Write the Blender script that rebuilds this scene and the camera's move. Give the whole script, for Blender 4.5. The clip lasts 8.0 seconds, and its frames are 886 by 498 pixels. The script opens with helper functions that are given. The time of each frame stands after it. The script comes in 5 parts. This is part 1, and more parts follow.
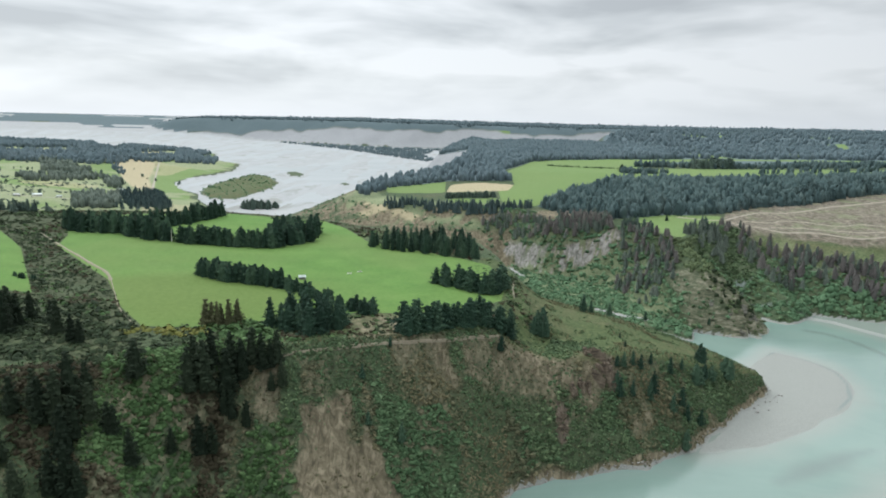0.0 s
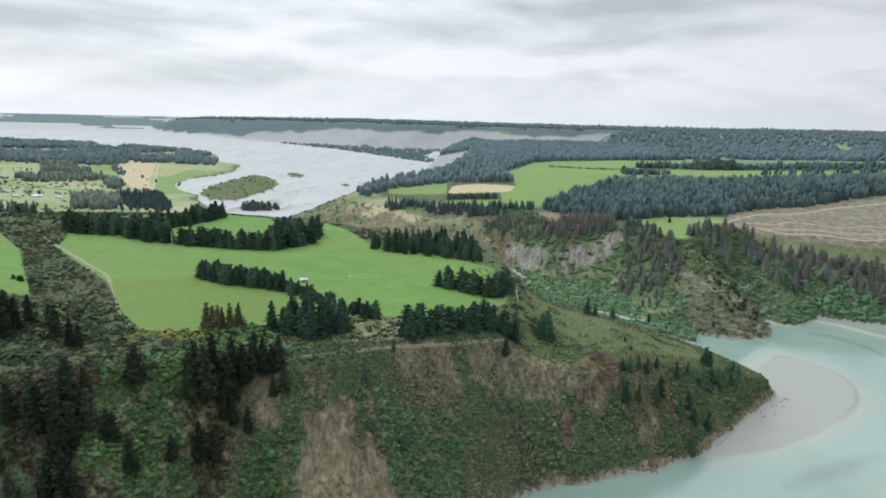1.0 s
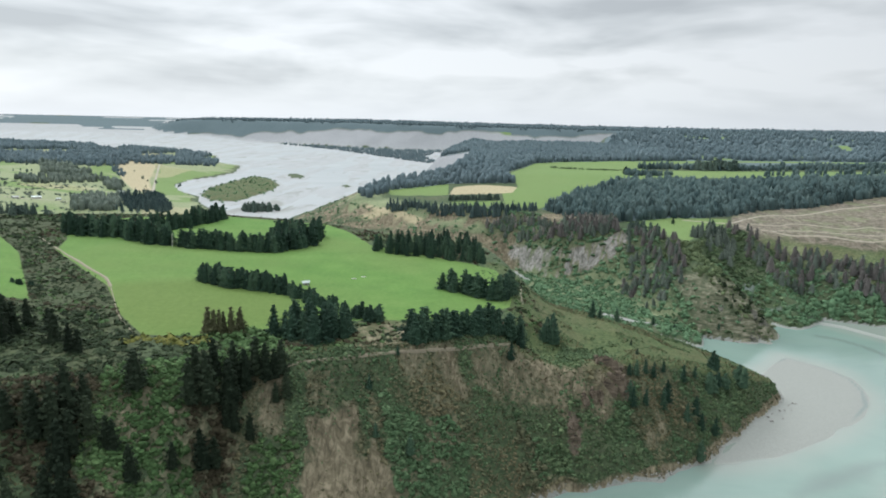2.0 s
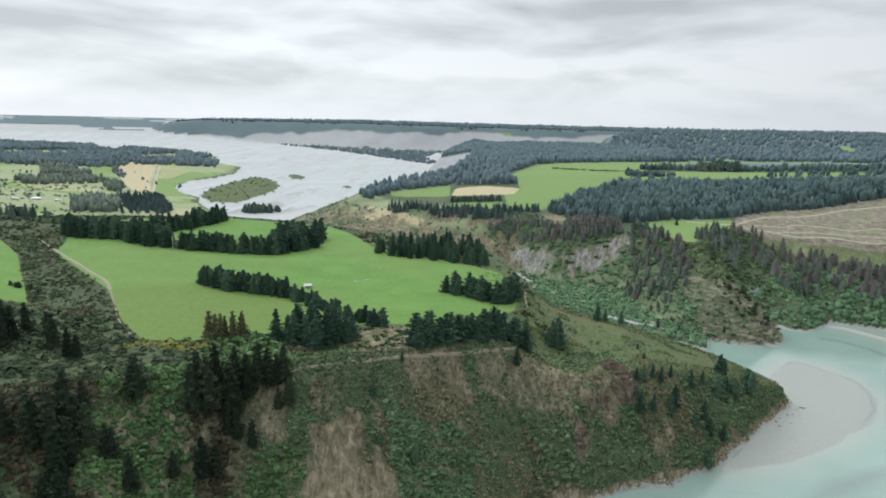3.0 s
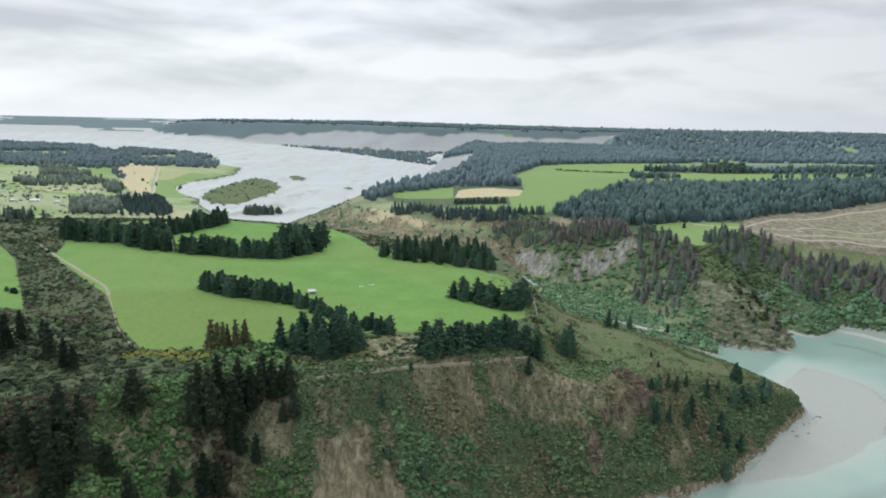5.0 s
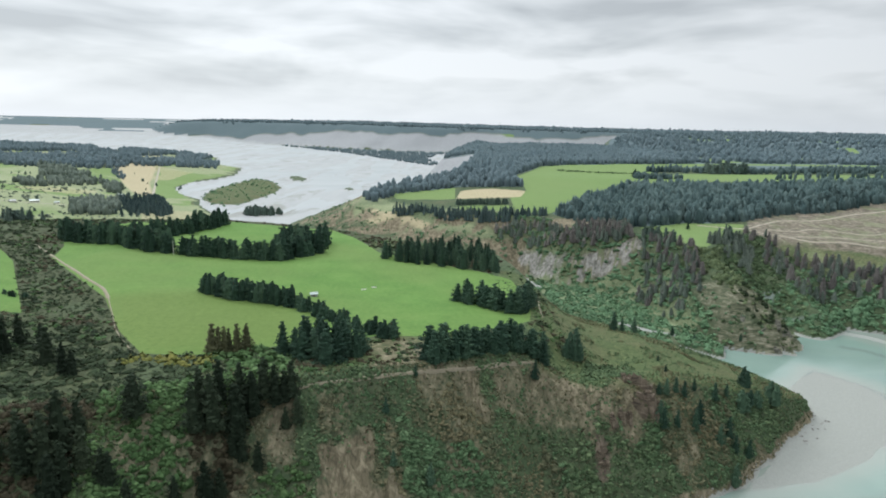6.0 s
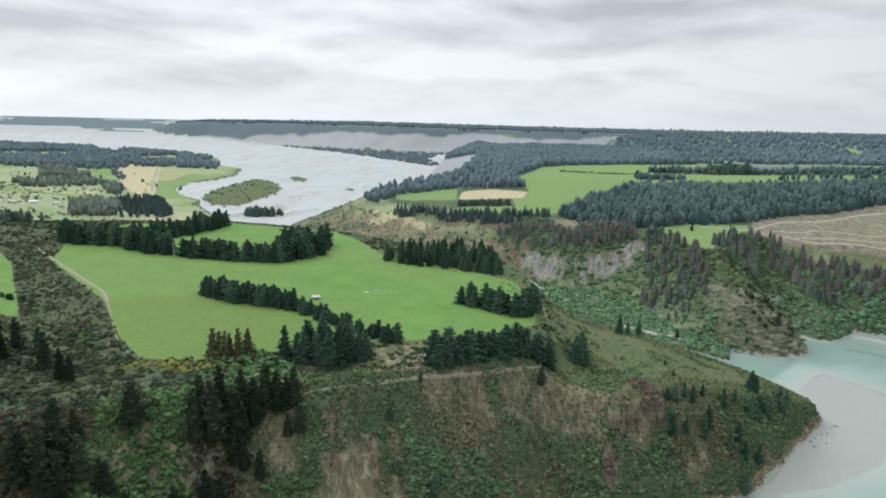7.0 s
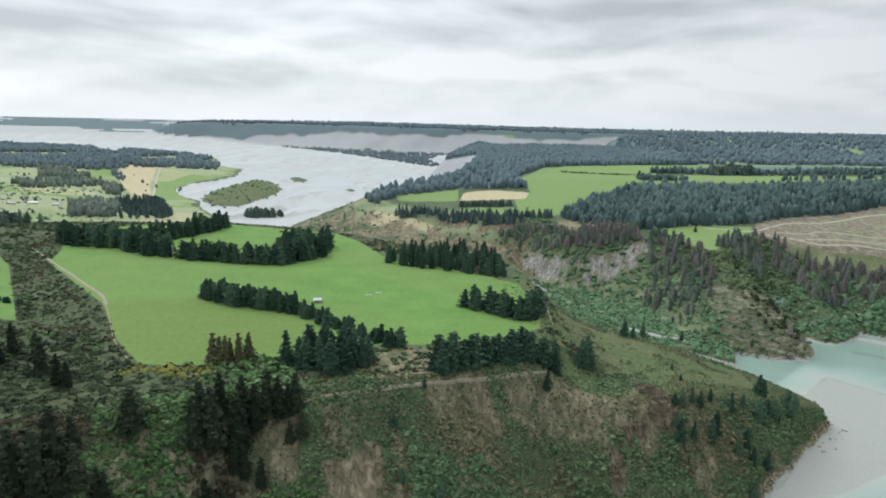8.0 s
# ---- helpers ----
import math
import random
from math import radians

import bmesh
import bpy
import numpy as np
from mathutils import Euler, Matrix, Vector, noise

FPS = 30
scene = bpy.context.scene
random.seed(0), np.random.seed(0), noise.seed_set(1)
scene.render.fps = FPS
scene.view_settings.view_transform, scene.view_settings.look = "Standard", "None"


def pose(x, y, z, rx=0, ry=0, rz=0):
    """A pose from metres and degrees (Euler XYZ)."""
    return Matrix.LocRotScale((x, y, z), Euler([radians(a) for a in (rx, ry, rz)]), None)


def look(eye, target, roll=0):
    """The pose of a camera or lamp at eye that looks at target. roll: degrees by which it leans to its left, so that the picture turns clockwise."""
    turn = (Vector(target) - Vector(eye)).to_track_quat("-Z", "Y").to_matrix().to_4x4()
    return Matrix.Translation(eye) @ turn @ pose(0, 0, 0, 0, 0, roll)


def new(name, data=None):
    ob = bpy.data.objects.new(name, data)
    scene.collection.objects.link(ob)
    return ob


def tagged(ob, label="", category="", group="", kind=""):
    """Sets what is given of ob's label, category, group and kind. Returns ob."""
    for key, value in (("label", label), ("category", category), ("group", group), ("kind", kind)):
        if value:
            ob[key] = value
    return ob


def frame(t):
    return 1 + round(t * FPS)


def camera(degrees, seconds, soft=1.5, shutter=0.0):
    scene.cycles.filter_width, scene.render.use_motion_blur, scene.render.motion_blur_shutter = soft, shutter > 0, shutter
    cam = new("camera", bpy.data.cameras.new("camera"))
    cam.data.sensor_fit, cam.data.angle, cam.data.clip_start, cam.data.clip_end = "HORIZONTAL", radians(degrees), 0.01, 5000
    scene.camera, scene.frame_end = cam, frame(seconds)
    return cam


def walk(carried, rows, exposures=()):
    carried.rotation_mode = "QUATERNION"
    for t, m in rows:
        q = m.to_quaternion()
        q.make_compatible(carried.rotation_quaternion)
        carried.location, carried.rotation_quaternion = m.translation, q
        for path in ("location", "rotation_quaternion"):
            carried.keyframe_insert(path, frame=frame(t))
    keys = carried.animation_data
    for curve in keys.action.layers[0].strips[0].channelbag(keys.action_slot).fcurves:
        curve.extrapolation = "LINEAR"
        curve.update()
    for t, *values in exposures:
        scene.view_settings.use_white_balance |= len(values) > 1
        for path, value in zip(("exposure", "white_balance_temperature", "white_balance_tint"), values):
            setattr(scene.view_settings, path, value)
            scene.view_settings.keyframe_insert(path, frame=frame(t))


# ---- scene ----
cam = camera(70, 8.0, soft=1.9)
PATH = [
    (0, (0.18, 1.69, 123.90), (0.29, 393.51, 43.39), 1.229),
    (0.5, (-0.99, 4.24, 124.05), (-0.82, 396.10, 43.74), 1.235),
    (1, (-2.22, 6.89, 124.19), (-2.09, 398.79, 44.10), 1.226),
    (1.5, (-3.52, 9.64, 124.33), (-3.45, 401.58, 44.45), 1.211),
    (3, (-7.65, 18.33, 124.70), (-7.70, 410.39, 45.37), 1.182),
    (3.5, (-9.07, 21.36, 124.81), (-9.13, 413.45, 45.63), 1.184),
    (4, (-10.51, 24.44, 124.92), (-10.54, 416.55, 45.87), 1.192),
    (4.5, (-11.94, 27.55, 125.02), (-11.95, 419.68, 46.08), 1.203),
    (6, (-16.13, 37.05, 125.30), (-16.16, 429.23, 46.61), 1.236),
    (6.5, (-17.46, 40.24, 125.39), (-17.53, 432.44, 46.77), 1.240),
    (7, (-18.74, 43.43, 125.47), (-18.86, 435.64, 46.95), 1.239),
    (7.5, (-19.96, 46.60, 125.55), (-20.11, 438.84, 47.14), 1.234),
    (8, (-21.11, 49.75, 125.64), (-21.22, 442.02, 47.36), 1.227),
]
walk(cam, [(t, look(eye, target, roll)) for t, eye, target, roll in PATH], [(0, 0.06, 6150, 9), (8, 0.06, 6150, 9)])

# ---- world and sun ----
SUN_ELEVATION, SUN_AZIMUTH = 42.0, -38.0  # degrees; azimuth from +y towards +x

world = bpy.data.worlds.new("overcast_sky")
scene.world = world
world.use_nodes = True


def math_node(tree, op, a, b=None, clamp=False):
    n = tree.nodes.new("ShaderNodeMath")
    n.operation, n.use_clamp = op, clamp
    for k, v in enumerate((a, b)):
        if v is None:
            continue
        if isinstance(v, (int, float)):
            n.inputs[k].default_value = v
        else:
            tree.links.new(v, n.inputs[k])
    return n.outputs[0]


def mix_node(tree, fac, a, b, blend="MIX"):
    n = tree.nodes.new("ShaderNodeMix")
    n.data_type, n.blend_type = "RGBA", blend
    for sock, v in ((n.inputs[0], fac), (n.inputs[6], a), (n.inputs[7], b)):
        if isinstance(v, (int, float)):
            sock.default_value = v
        elif isinstance(v, tuple):
            sock.default_value = (*v, 1) if len(v) == 3 else v
        else:
            tree.links.new(v, sock)
    return n.outputs[2]


def ramp_node(tree, fac, stops):
    n = tree.nodes.new("ShaderNodeValToRGB")
    while len(n.color_ramp.elements) < len(stops):
        n.color_ramp.elements.new(0.5)
    for e, (p, c) in zip(n.color_ramp.elements, stops):
        e.position, e.color = p, (*c, 1) if len(c) == 3 else c
    tree.links.new(fac, n.inputs[0])
    return n.outputs[0]


def noise_node(tree, vector, scale, detail=4.0, rough=0.55, dist=0.0):
    n = tree.nodes.new("ShaderNodeTexNoise")
    n.inputs["Scale"].default_value, n.inputs["Detail"].default_value = scale, detail
    n.inputs["Roughness"].default_value, n.inputs["Distortion"].default_value = rough, dist
    if vector is not None:
        tree.links.new(vector, n.inputs["Vector"])
    return n.outputs[0]


def scaled(tree, vector, s, offset=(0, 0, 0)):
    n = tree.nodes.new("ShaderNodeMapping")
    n.inputs["Scale"].default_value, n.inputs["Location"].default_value = s, offset
    tree.links.new(vector, n.inputs["Vector"])
    return n.outputs[0]


def build_sky():
    t = world.node_tree
    t.nodes.clear()
    sky = t.nodes.new("ShaderNodeTexSky")
    sky.sky_type, sky.sun_disc = "NISHITA", False
    sky.sun_elevation, sky.sun_rotation = radians(SUN_ELEVATION), radians(SUN_AZIMUTH)
    clear = mix_node(t, 1.0, sky.outputs[0], (0.09, 0.09, 0.09), "MULTIPLY")
    co = t.nodes.new("ShaderNodeTexCoord").outputs["Generated"]
    sep = t.nodes.new("ShaderNodeSeparateXYZ")
    t.links.new(co, sep.inputs[0])
    up = math_node(t, "MAXIMUM", sep.outputs[2], 0.0)
    # a deck of flattened puffs drawn out sideways, each lit on its top and grey beneath
    big = noise_node(t, scaled(t, co, (2.0, 2.0, 8.5), (3.1, 7.7, 0.4)), 1.0, 4.0, 0.50, 0.2)
    puff = noise_node(t, scaled(t, co, (3.8, 3.8, 15.0), (1.3, 0.2, 0.0)), 1.0, 4.0, 0.50, 0.35)
    over = noise_node(t, scaled(t, co, (3.8, 3.8, 15.0), (1.3, 0.2, 0.32)), 1.0, 4.0, 0.50, 0.35)
    relief = math_node(t, "ADD", 0.5, math_node(t, "MULTIPLY", math_node(t, "SUBTRACT", puff, over), 0.85))
    both = math_node(t, "ADD", math_node(t, "MULTIPLY", big, 0.55), math_node(t, "MULTIPLY", relief, 0.45))
    cloud = ramp_node(t, both, [(0.40, (0.55, 0.57, 0.575)), (0.46, (0.68, 0.70, 0.70)), (0.515, (0.80, 0.815, 0.81)), (0.57, (0.92, 0.93, 0.925))])
    rim = ramp_node(t, up, [(0.0, (0.86, 0.89, 0.91)), (0.5, (0.90, 0.92, 0.92))])
    blend = math_node(t, "SUBTRACT", 1.0, math_node(t, "MULTIPLY", up, 14.0), True)
    cloud = mix_node(t, math_node(t, "MULTIPLY", blend, 0.85), cloud, rim)
    # an overcast sky is about three times as bright overhead as at its rim
    # and brighter on the side of the hidden sun
    side = math_node(t, "ADD", math_node(t, "MULTIPLY", sep.outputs[0], math.sin(radians(SUN_AZIMUTH))), math_node(t, "MULTIPLY", sep.outputs[1], math.cos(radians(SUN_AZIMUTH))))
    sunny = math_node(t, "ADD", 0.72, math_node(t, "MULTIPLY", side, 0.34))
    gain = math_node(t, "ADD", 1.0, math_node(t, "MULTIPLY", math_node(t, "MAXIMUM", math_node(t, "SUBTRACT", up, 0.19), 0.0), 5.6))
    deck = t.nodes.new("ShaderNodeVectorMath")
    deck.operation = "SCALE"
    t.links.new(cloud, deck.inputs[0])
    t.links.new(math_node(t, "MULTIPLY", gain, sunny), deck.inputs["Scale"])
    total = mix_node(t, 0.94, clear, deck.outputs[0])
    bg = t.nodes.new("ShaderNodeBackground")
    bg.inputs["Strength"].default_value = 1.0
    t.links.new(total, bg.inputs["Color"])
    out = t.nodes.new("ShaderNodeOutputWorld")
    t.links.new(bg.outputs[0], out.inputs[0])


build_sky()
sun = new("sun", bpy.data.lights.new("sun", "SUN"))
sun.data.energy, sun.data.angle, sun.data.color = 1.5, radians(16), (1.0, 0.975, 0.94)
_e, _a = radians(SUN_ELEVATION), radians(SUN_AZIMUTH)
sun.matrix_world = look((math.sin(_a) * math.cos(_e) * 800, math.cos(_a) * math.cos(_e) * 800, math.sin(_e) * 800), (0, 0, 0))


# ---- materials ----
def material(name, rough=0.85, spec=0.25):
    m = bpy.data.materials.new(name)
    m.use_nodes = True
    t = m.node_tree
    b = t.nodes["Principled BSDF"]
    b.inputs["Roughness"].default_value, b.inputs["Specular IOR Level"].default_value = rough, spec
    return m, t, b


def object_coords(t):
    return t.nodes.new("ShaderNodeTexCoord").outputs["Object"]


def attribute(t, name):
    n = t.nodes.new("ShaderNodeAttribute")
    n.attribute_name = name
    return n.outputs["Fac"]


def bump(t, b, height, strength, distance):
    n = t.nodes.new("ShaderNodeBump")
    n.inputs["Strength"].default_value, n.inputs["Distance"].default_value = strength, distance
    t.links.new(height, n.inputs["Height"])
    t.links.new(n.outputs[0], b.inputs["Normal"])


def foliage(name, dark, mid, light, per_island, grain=0.6, spots=None):
    """Leaves: each tuft or each tree takes its own tone, with a finer mottle over it."""
    m, t, b = material(name, 0.85, 0.06)
    if per_island:
        pick = t.nodes.new("ShaderNodeNewGeometry").outputs["Random Per Island"]
    else:
        pick = t.nodes.new("ShaderNodeObjectInfo").outputs["Random"]
    co = object_coords(t)
    fine = noise_node(t, co, grain, 4.0, 0.65)
    wide = noise_node(t, co, 0.02, 3.0)
    if per_island:
        pick = math_node(t, "ADD", math_node(t, "MULTIPLY", pick, 0.40), math_node(t, "MULTIPLY", attribute(t, "tone"), 0.60))
    tone = math_node(t, "ADD", math_node(t, "MULTIPLY", pick, 0.62 if per_island else 0.36), math_node(t, "MULTIPLY", fine, 0.30 if per_island else 0.46))
    tone = math_node(t, "ADD", tone, math_node(t, "MULTIPLY", wide, 0.16))
    col = ramp_node(t, tone, [(0.28, dark), (0.52, mid), (0.78, light)])
    if spots:
        mask = ramp_node(t, pick, [(spots[0], (0, 0, 0)), (spots[0] + 0.03, (1, 1, 1))])
        col = mix_node(t, mask, col, spots[1])
    t.links.new(col, b.inputs["Base Color"])
    return m


M_PINE = foliage("pine_needles", (0.015, 0.030, 0.021), (0.030, 0.057, 0.037), (0.064, 0.106, 0.065), False, 0.5)
M_BROWN_PINE = foliage("browned_conifer", (0.030, 0.034, 0.020), (0.056, 0.060, 0.032), (0.09, 0.095, 0.05), False, 0.5)
# haze over the far pines is mixed into this bluer, paler green
M_FAR_PINE = foliage("hazed_far_pine", (0.025, 0.044, 0.045), (0.046, 0.071, 0.070), (0.078, 0.108, 0.100), True, 0.05)
M_FAR_TREE = foliage("far_tree_leaves", (0.042, 0.064, 0.054), (0.064, 0.092, 0.076), (0.094, 0.126, 0.100), False, 0.2)
M_GREY_PINE = foliage("grey_green_pine", (0.054, 0.070, 0.058), (0.086, 0.108, 0.088), (0.126, 0.150, 0.122), True, 0.08)
# distance haze put into the base colour: lighter and bluer than near woods
M_HAZED_WOOD = foliage("hazed_hill_woods", (0.064, 0.092, 0.102), (0.078, 0.108, 0.118), (0.094, 0.124, 0.132), True, 0.05)
M_RUST_PINE = foliage("dying_pine_canopy", (0.062, 0.061, 0.057), (0.098, 0.092, 0.086), (0.142, 0.132, 0.122), True, 0.08)
M_DEAD_PINE = foliage("dead_grey_pine", (0.090, 0.088, 0.080), (0.150, 0.140, 0.126), (0.220, 0.202, 0.184), True, 0.08)
# dark native scrub, with the bushes' self-shadow also put into its base colour
M_DARK_SCRUB = foliage("dark_shaded_scrub", (0.011, 0.017, 0.010), (0.024, 0.036, 0.019), (0.054, 0.074, 0.038), True, 0.9)
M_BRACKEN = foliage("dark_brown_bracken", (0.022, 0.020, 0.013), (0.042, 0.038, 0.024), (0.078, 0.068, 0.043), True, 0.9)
M_SLOPE_PINE = foliage("slope_pine_needles", (0.010, 0.016, 0.010), (0.019, 0.028, 0.017), (0.038, 0.051, 0.030), False, 0.5)
M_SCRUB = foliage("broadleaf_scrub", (0.022, 0.037, 0.019), (0.056, 0.087, 0.043), (0.132, 0.174, 0.090), True, 0.9)
M_BUSH_LIGHT = foliage("light_green_scrub", (0.028, 0.052, 0.025), (0.060, 0.102, 0.050), (0.124, 0.178, 0.096), True, 0.9)
M_LUSH = foliage("lush_broadleaf", (0.022, 0.043, 0.017), (0.046, 0.084, 0.032), (0.100, 0.156, 0.066), True, 0.9)
M_TAN_GRASS = foliage("tan_dry_grass", (0.064, 0.060, 0.034), (0.112, 0.104, 0.060), (0.172, 0.156, 0.096), True, 0.9)
M_HEATH = foliage("dry_heath_scrub", (0.045, 0.051, 0.030), (0.080, 0.085, 0.049), (0.134, 0.132, 0.080), True, 0.9)
M_OLIVE = foliage("olive_spur_bush", (0.040, 0.056, 0.027), (0.076, 0.102, 0.050), (0.126, 0.158, 0.082), True, 0.5)
M_GORSE = foliage("flowering_gorse", (0.06, 0.08, 0.02), (0.105, 0.112, 0.032), (0.165, 0.150, 0.042), True, 0.9)
M_FAR_BUSH = foliage("river_slope_bush", (0.050, 0.092, 0.052), (0.080, 0.142, 0.077), (0.122, 0.195, 0.104), True, 0.3)


def bark_material():
    m, t, b = material("bark", 0.9, 0.1)
    co = object_coords(t)
    n = noise_node(t, scaled(t, co, (6, 6, 0.8)), 1.0, 5.0, 0.65)
    t.links.new(ramp_node(t, n, [(0.3, (0.035, 0.026, 0.02)), (0.7, (0.13, 0.105, 0.085))]), b.inputs["Base Color"])
    bump(t, b, n, 0.6, 0.05)
    return m


M_BARK = bark_material()


def ground_material():
    """The land's cover, laid out by masks that the ground carries point by point."""
    m, t, b = material("land_cover", 0.95, 0.1)
    co = object_coords(t)
    n1, n2 = noise_node(t, co, 0.35, 6.0, 0.65), noise_node(t, co, 0.03, 5.0, 0.6)
    n3 = noise_node(t, co, 0.006, 4.0, 0.55)
    scrub = ramp_node(t, n1, [(0.30, (0.022, 0.032, 0.019)), (0.52, (0.048, 0.070, 0.036)), (0.75, (0.086, 0.110, 0.058))])
    scrub = mix_node(t, ramp_node(t, n2, [(0.48, (0, 0, 0)), (0.72, (0.5, 0.5, 0.5))]), scrub, (0.095, 0.088, 0.058))
    grass_a = ramp_node(t, n2, [(0.30, (0.050, 0.110, 0.025)), (0.55, (0.066, 0.136, 0.031)), (0.75, (0.090, 0.155, 0.043))])
    grass = mix_node(t, ramp_node(t, n3, [(0.40, (0, 0, 0)), (0.62, (0.8, 0.8, 0.8))]), grass_a, (0.084, 0.128, 0.038))
    grass = mix_node(t, math_node(t, "MULTIPLY", attribute(t, "olive"), 0.75), grass, (0.072, 0.101, 0.027))
    # distance haze painted as a paler tint over the far pasture
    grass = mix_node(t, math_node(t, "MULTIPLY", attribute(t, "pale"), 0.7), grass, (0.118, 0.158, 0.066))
    grass = mix_node(t, 0.18, grass, ramp_node(t, n1, [(0.3, (0.05, 0.10, 0.02)), (0.7, (0.2, 0.28, 0.09))]))
    rough_grass = ramp_node(t, n1, [(0.28, (0.026, 0.040, 0.017)), (0.5, (0.052, 0.072, 0.030)), (0.75, (0.094, 0.112, 0.050))])
    rough_grass = mix_node(t, ramp_node(t, n2, [(0.45, (0, 0, 0)), (0.65, (0.65, 0.65, 0.65))]), rough_grass, ramp_node(t, n1, [(0.3, (0.050, 0.050, 0.026)), (0.7, (0.110, 0.106, 0.056))]))
    streak = noise_node(t, scaled(t, co, (0.22, 0.22, 0.05)), 1.0, 6.0, 0.7, 0.8)
    bare = ramp_node(t, streak, [(0.34, (0.058, 0.051, 0.033)), (0.50, (0.134, 0.116, 0.078)), (0.68, (0.230, 0.198, 0.138))])
    # shade in the erosion flutes, painted as dark streaks down the slope
    groove_shade = noise_node(t, scaled(t, co, (0.42, 0.07, 0.07)), 1.0, 5.0, 0.65, 1.2)
    bare = mix_node(t, ramp_node(t, groove_shade, [(0.38, (0.55, 0.55, 0.55)), (0.50, (0, 0, 0))]), bare, (0.045, 0.038, 0.026))
    straw = ramp_node(t, n1, [(0.3, (0.205, 0.182, 0.112)), (0.7, (0.32, 0.280, 0.182))])
    dry = ramp_node(t, n1, [(0.3, (0.122, 0.148, 0.080)), (0.7, (0.205, 0.228, 0.132))])
    rock = ramp_node(t, noise_node(t, scaled(t, co, (0.07, 0.10, 0.36)), 1.0, 6.0, 0.72, 0.7), [(0.38, (0.036, 0.044, 0.026)), (0.5, (0.096, 0.098, 0.064)), (0.62, (0.190, 0.178, 0.134))])
    pebble = noise_node(t, co, 0.8, 8.0, 0.7)
    gravel = ramp_node(t, pebble, [(0.3, (0.176, 0.184, 0.168)), (0.7, (0.214, 0.222, 0.204))])
    bed = ramp_node(t, noise_node(t, scaled(t, co, (0.02, 0.006, 1)), 1.0, 5.0, 0.6), [(0.3, (0.232, 0.242, 0.242)), (0.7, (0.268, 0.276, 0.274))])
    bars = noise_node(t, scaled(t, co, (0.012, 0.0035, 1), (4, 2, 0)), 1.0, 6.0, 0.62, 0.8)
    bed = mix_node(t, ramp_node(t, bars, [(0.55, (0, 0, 0)), (0.66, (0.75, 0.75, 0.75))]), bed, (0.172, 0.174, 0.158))
    cut = ramp_node(t, noise_node(t, co, 0.12, 6.0, 0.7, 1.0), [(0.36, (0.055, 0.055, 0.038)), (0.5, (0.112, 0.098, 0.075)), (0.66, (0.220, 0.190, 0.152))])
    cut = mix_node(t, ramp_node(t, n2, [(0.50, (0, 0, 0)), (0.64, (0.6, 0.6, 0.6))]), cut, ramp_node(t, n1, [(0.3, (0.075, 0.098, 0.045)), (0.7, (0.140, 0.160, 0.085))]))
    red_rock = ramp_node(t, streak, [(0.36, (0.048, 0.037, 0.030)), (0.5, (0.104, 0.082, 0.065)), (0.68, (0.205, 0.168, 0.130))])
    heath = ramp_node(t, n1, [(0.30, (0.020, 0.028, 0.015)), (0.52, (0.043, 0.053, 0.027)), (0.75, (0.074, 0.084, 0.043))])
    # wood floor, painted with the same haze-blue as the far woods
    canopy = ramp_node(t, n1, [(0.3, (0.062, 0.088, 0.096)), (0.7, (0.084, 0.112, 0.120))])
    scree = ramp_node(t, streak, [(0.3, (0.175, 0.184, 0.192)), (0.7, (0.265, 0.270, 0.274))])
    wet = ramp_node(t, pebble, [(0.3, (0.120, 0.145, 0.138)), (0.7, (0.165, 0.190, 0.180))])
    chalk = ramp_node(t, streak, [(0.36, (0.075, 0.074, 0.062)), (0.5, (0.170, 0.164, 0.148)), (0.66, (0.30, 0.29, 0.268))])
    edge = math_node(t, "SUBTRACT", n1, 0.5)
    col = scrub
    for name, c, soft, edge_width in (("heath", heath, 0.5, 0.3), ("canopy", canopy, 0.2, 0.2), ("rough", rough_grass, 0.6, 0.2), ("pasture", grass, 0.12, 0.1), ("dry", dry, 0.3, 0.45), ("straw", straw, 0.15, 0.12), ("bare", bare, 1.1, 0.3), ("rock", rock, 1.0, 0.25), ("red", red_rock, 1.0, 0.25), ("cut", cut, 0.4, 0.2),
                                      ("chalk", chalk, 0.8, 0.2), ("scree", scree, 0.4, 0.2), ("bed", bed, 0.2, 0.2), ("gravel", gravel, 0.3, 0.12), ("wet", wet, 0.5, 0.4)):
        a = math_node(t, "ADD", attribute(t, name), math_node(t, "MULTIPLY", edge, soft))
        mask = t.nodes.new("ShaderNodeMapRange")
        mask.interpolation_type = "SMOOTHSTEP"
        mask.inputs["From Min"].default_value, mask.inputs["From Max"].default_value = 0.5 - edge_width, 0.5 + edge_width
        t.links.new(a, mask.inputs["Value"])
        col = mix_node(t, mask.outputs[0], col, c)
    t.links.new(col, b.inputs["Base Color"])
    bump(t, b, math_node(t, "ADD", n1, math_node(t, "MULTIPLY", streak, 0.8)), 0.5, 0.8)
    return m


M_GROUND = ground_material()


def water_material():
    m, t, b = material("glacial_water", 0.12, 0.5)
    co = object_coords(t)
    n = noise_node(t, scaled(t, co, (0.006, 0.012, 1)), 1.0, 5.0, 0.6, 0.8)
    col = ramp_node(t, n, [(0.30, (0.112, 0.166, 0.142)), (0.55, (0.136, 0.192, 0.166)), (0.75, (0.156, 0.204, 0.180))])
    col = mix_node(t, attribute(t, "silt"), col, (0.180, 0.196, 0.172))
    col = mix_node(t, attribute(t, "dark_bed"), col, (0.100, 0.128, 0.114))
    t.links.new(col, b.inputs["Base Color"])
    b.inputs["IOR"].default_value = 1.33
    bump(t, b, noise_node(t, co, 0.9, 4.0, 0.6), 0.12, 0.1)
    return m


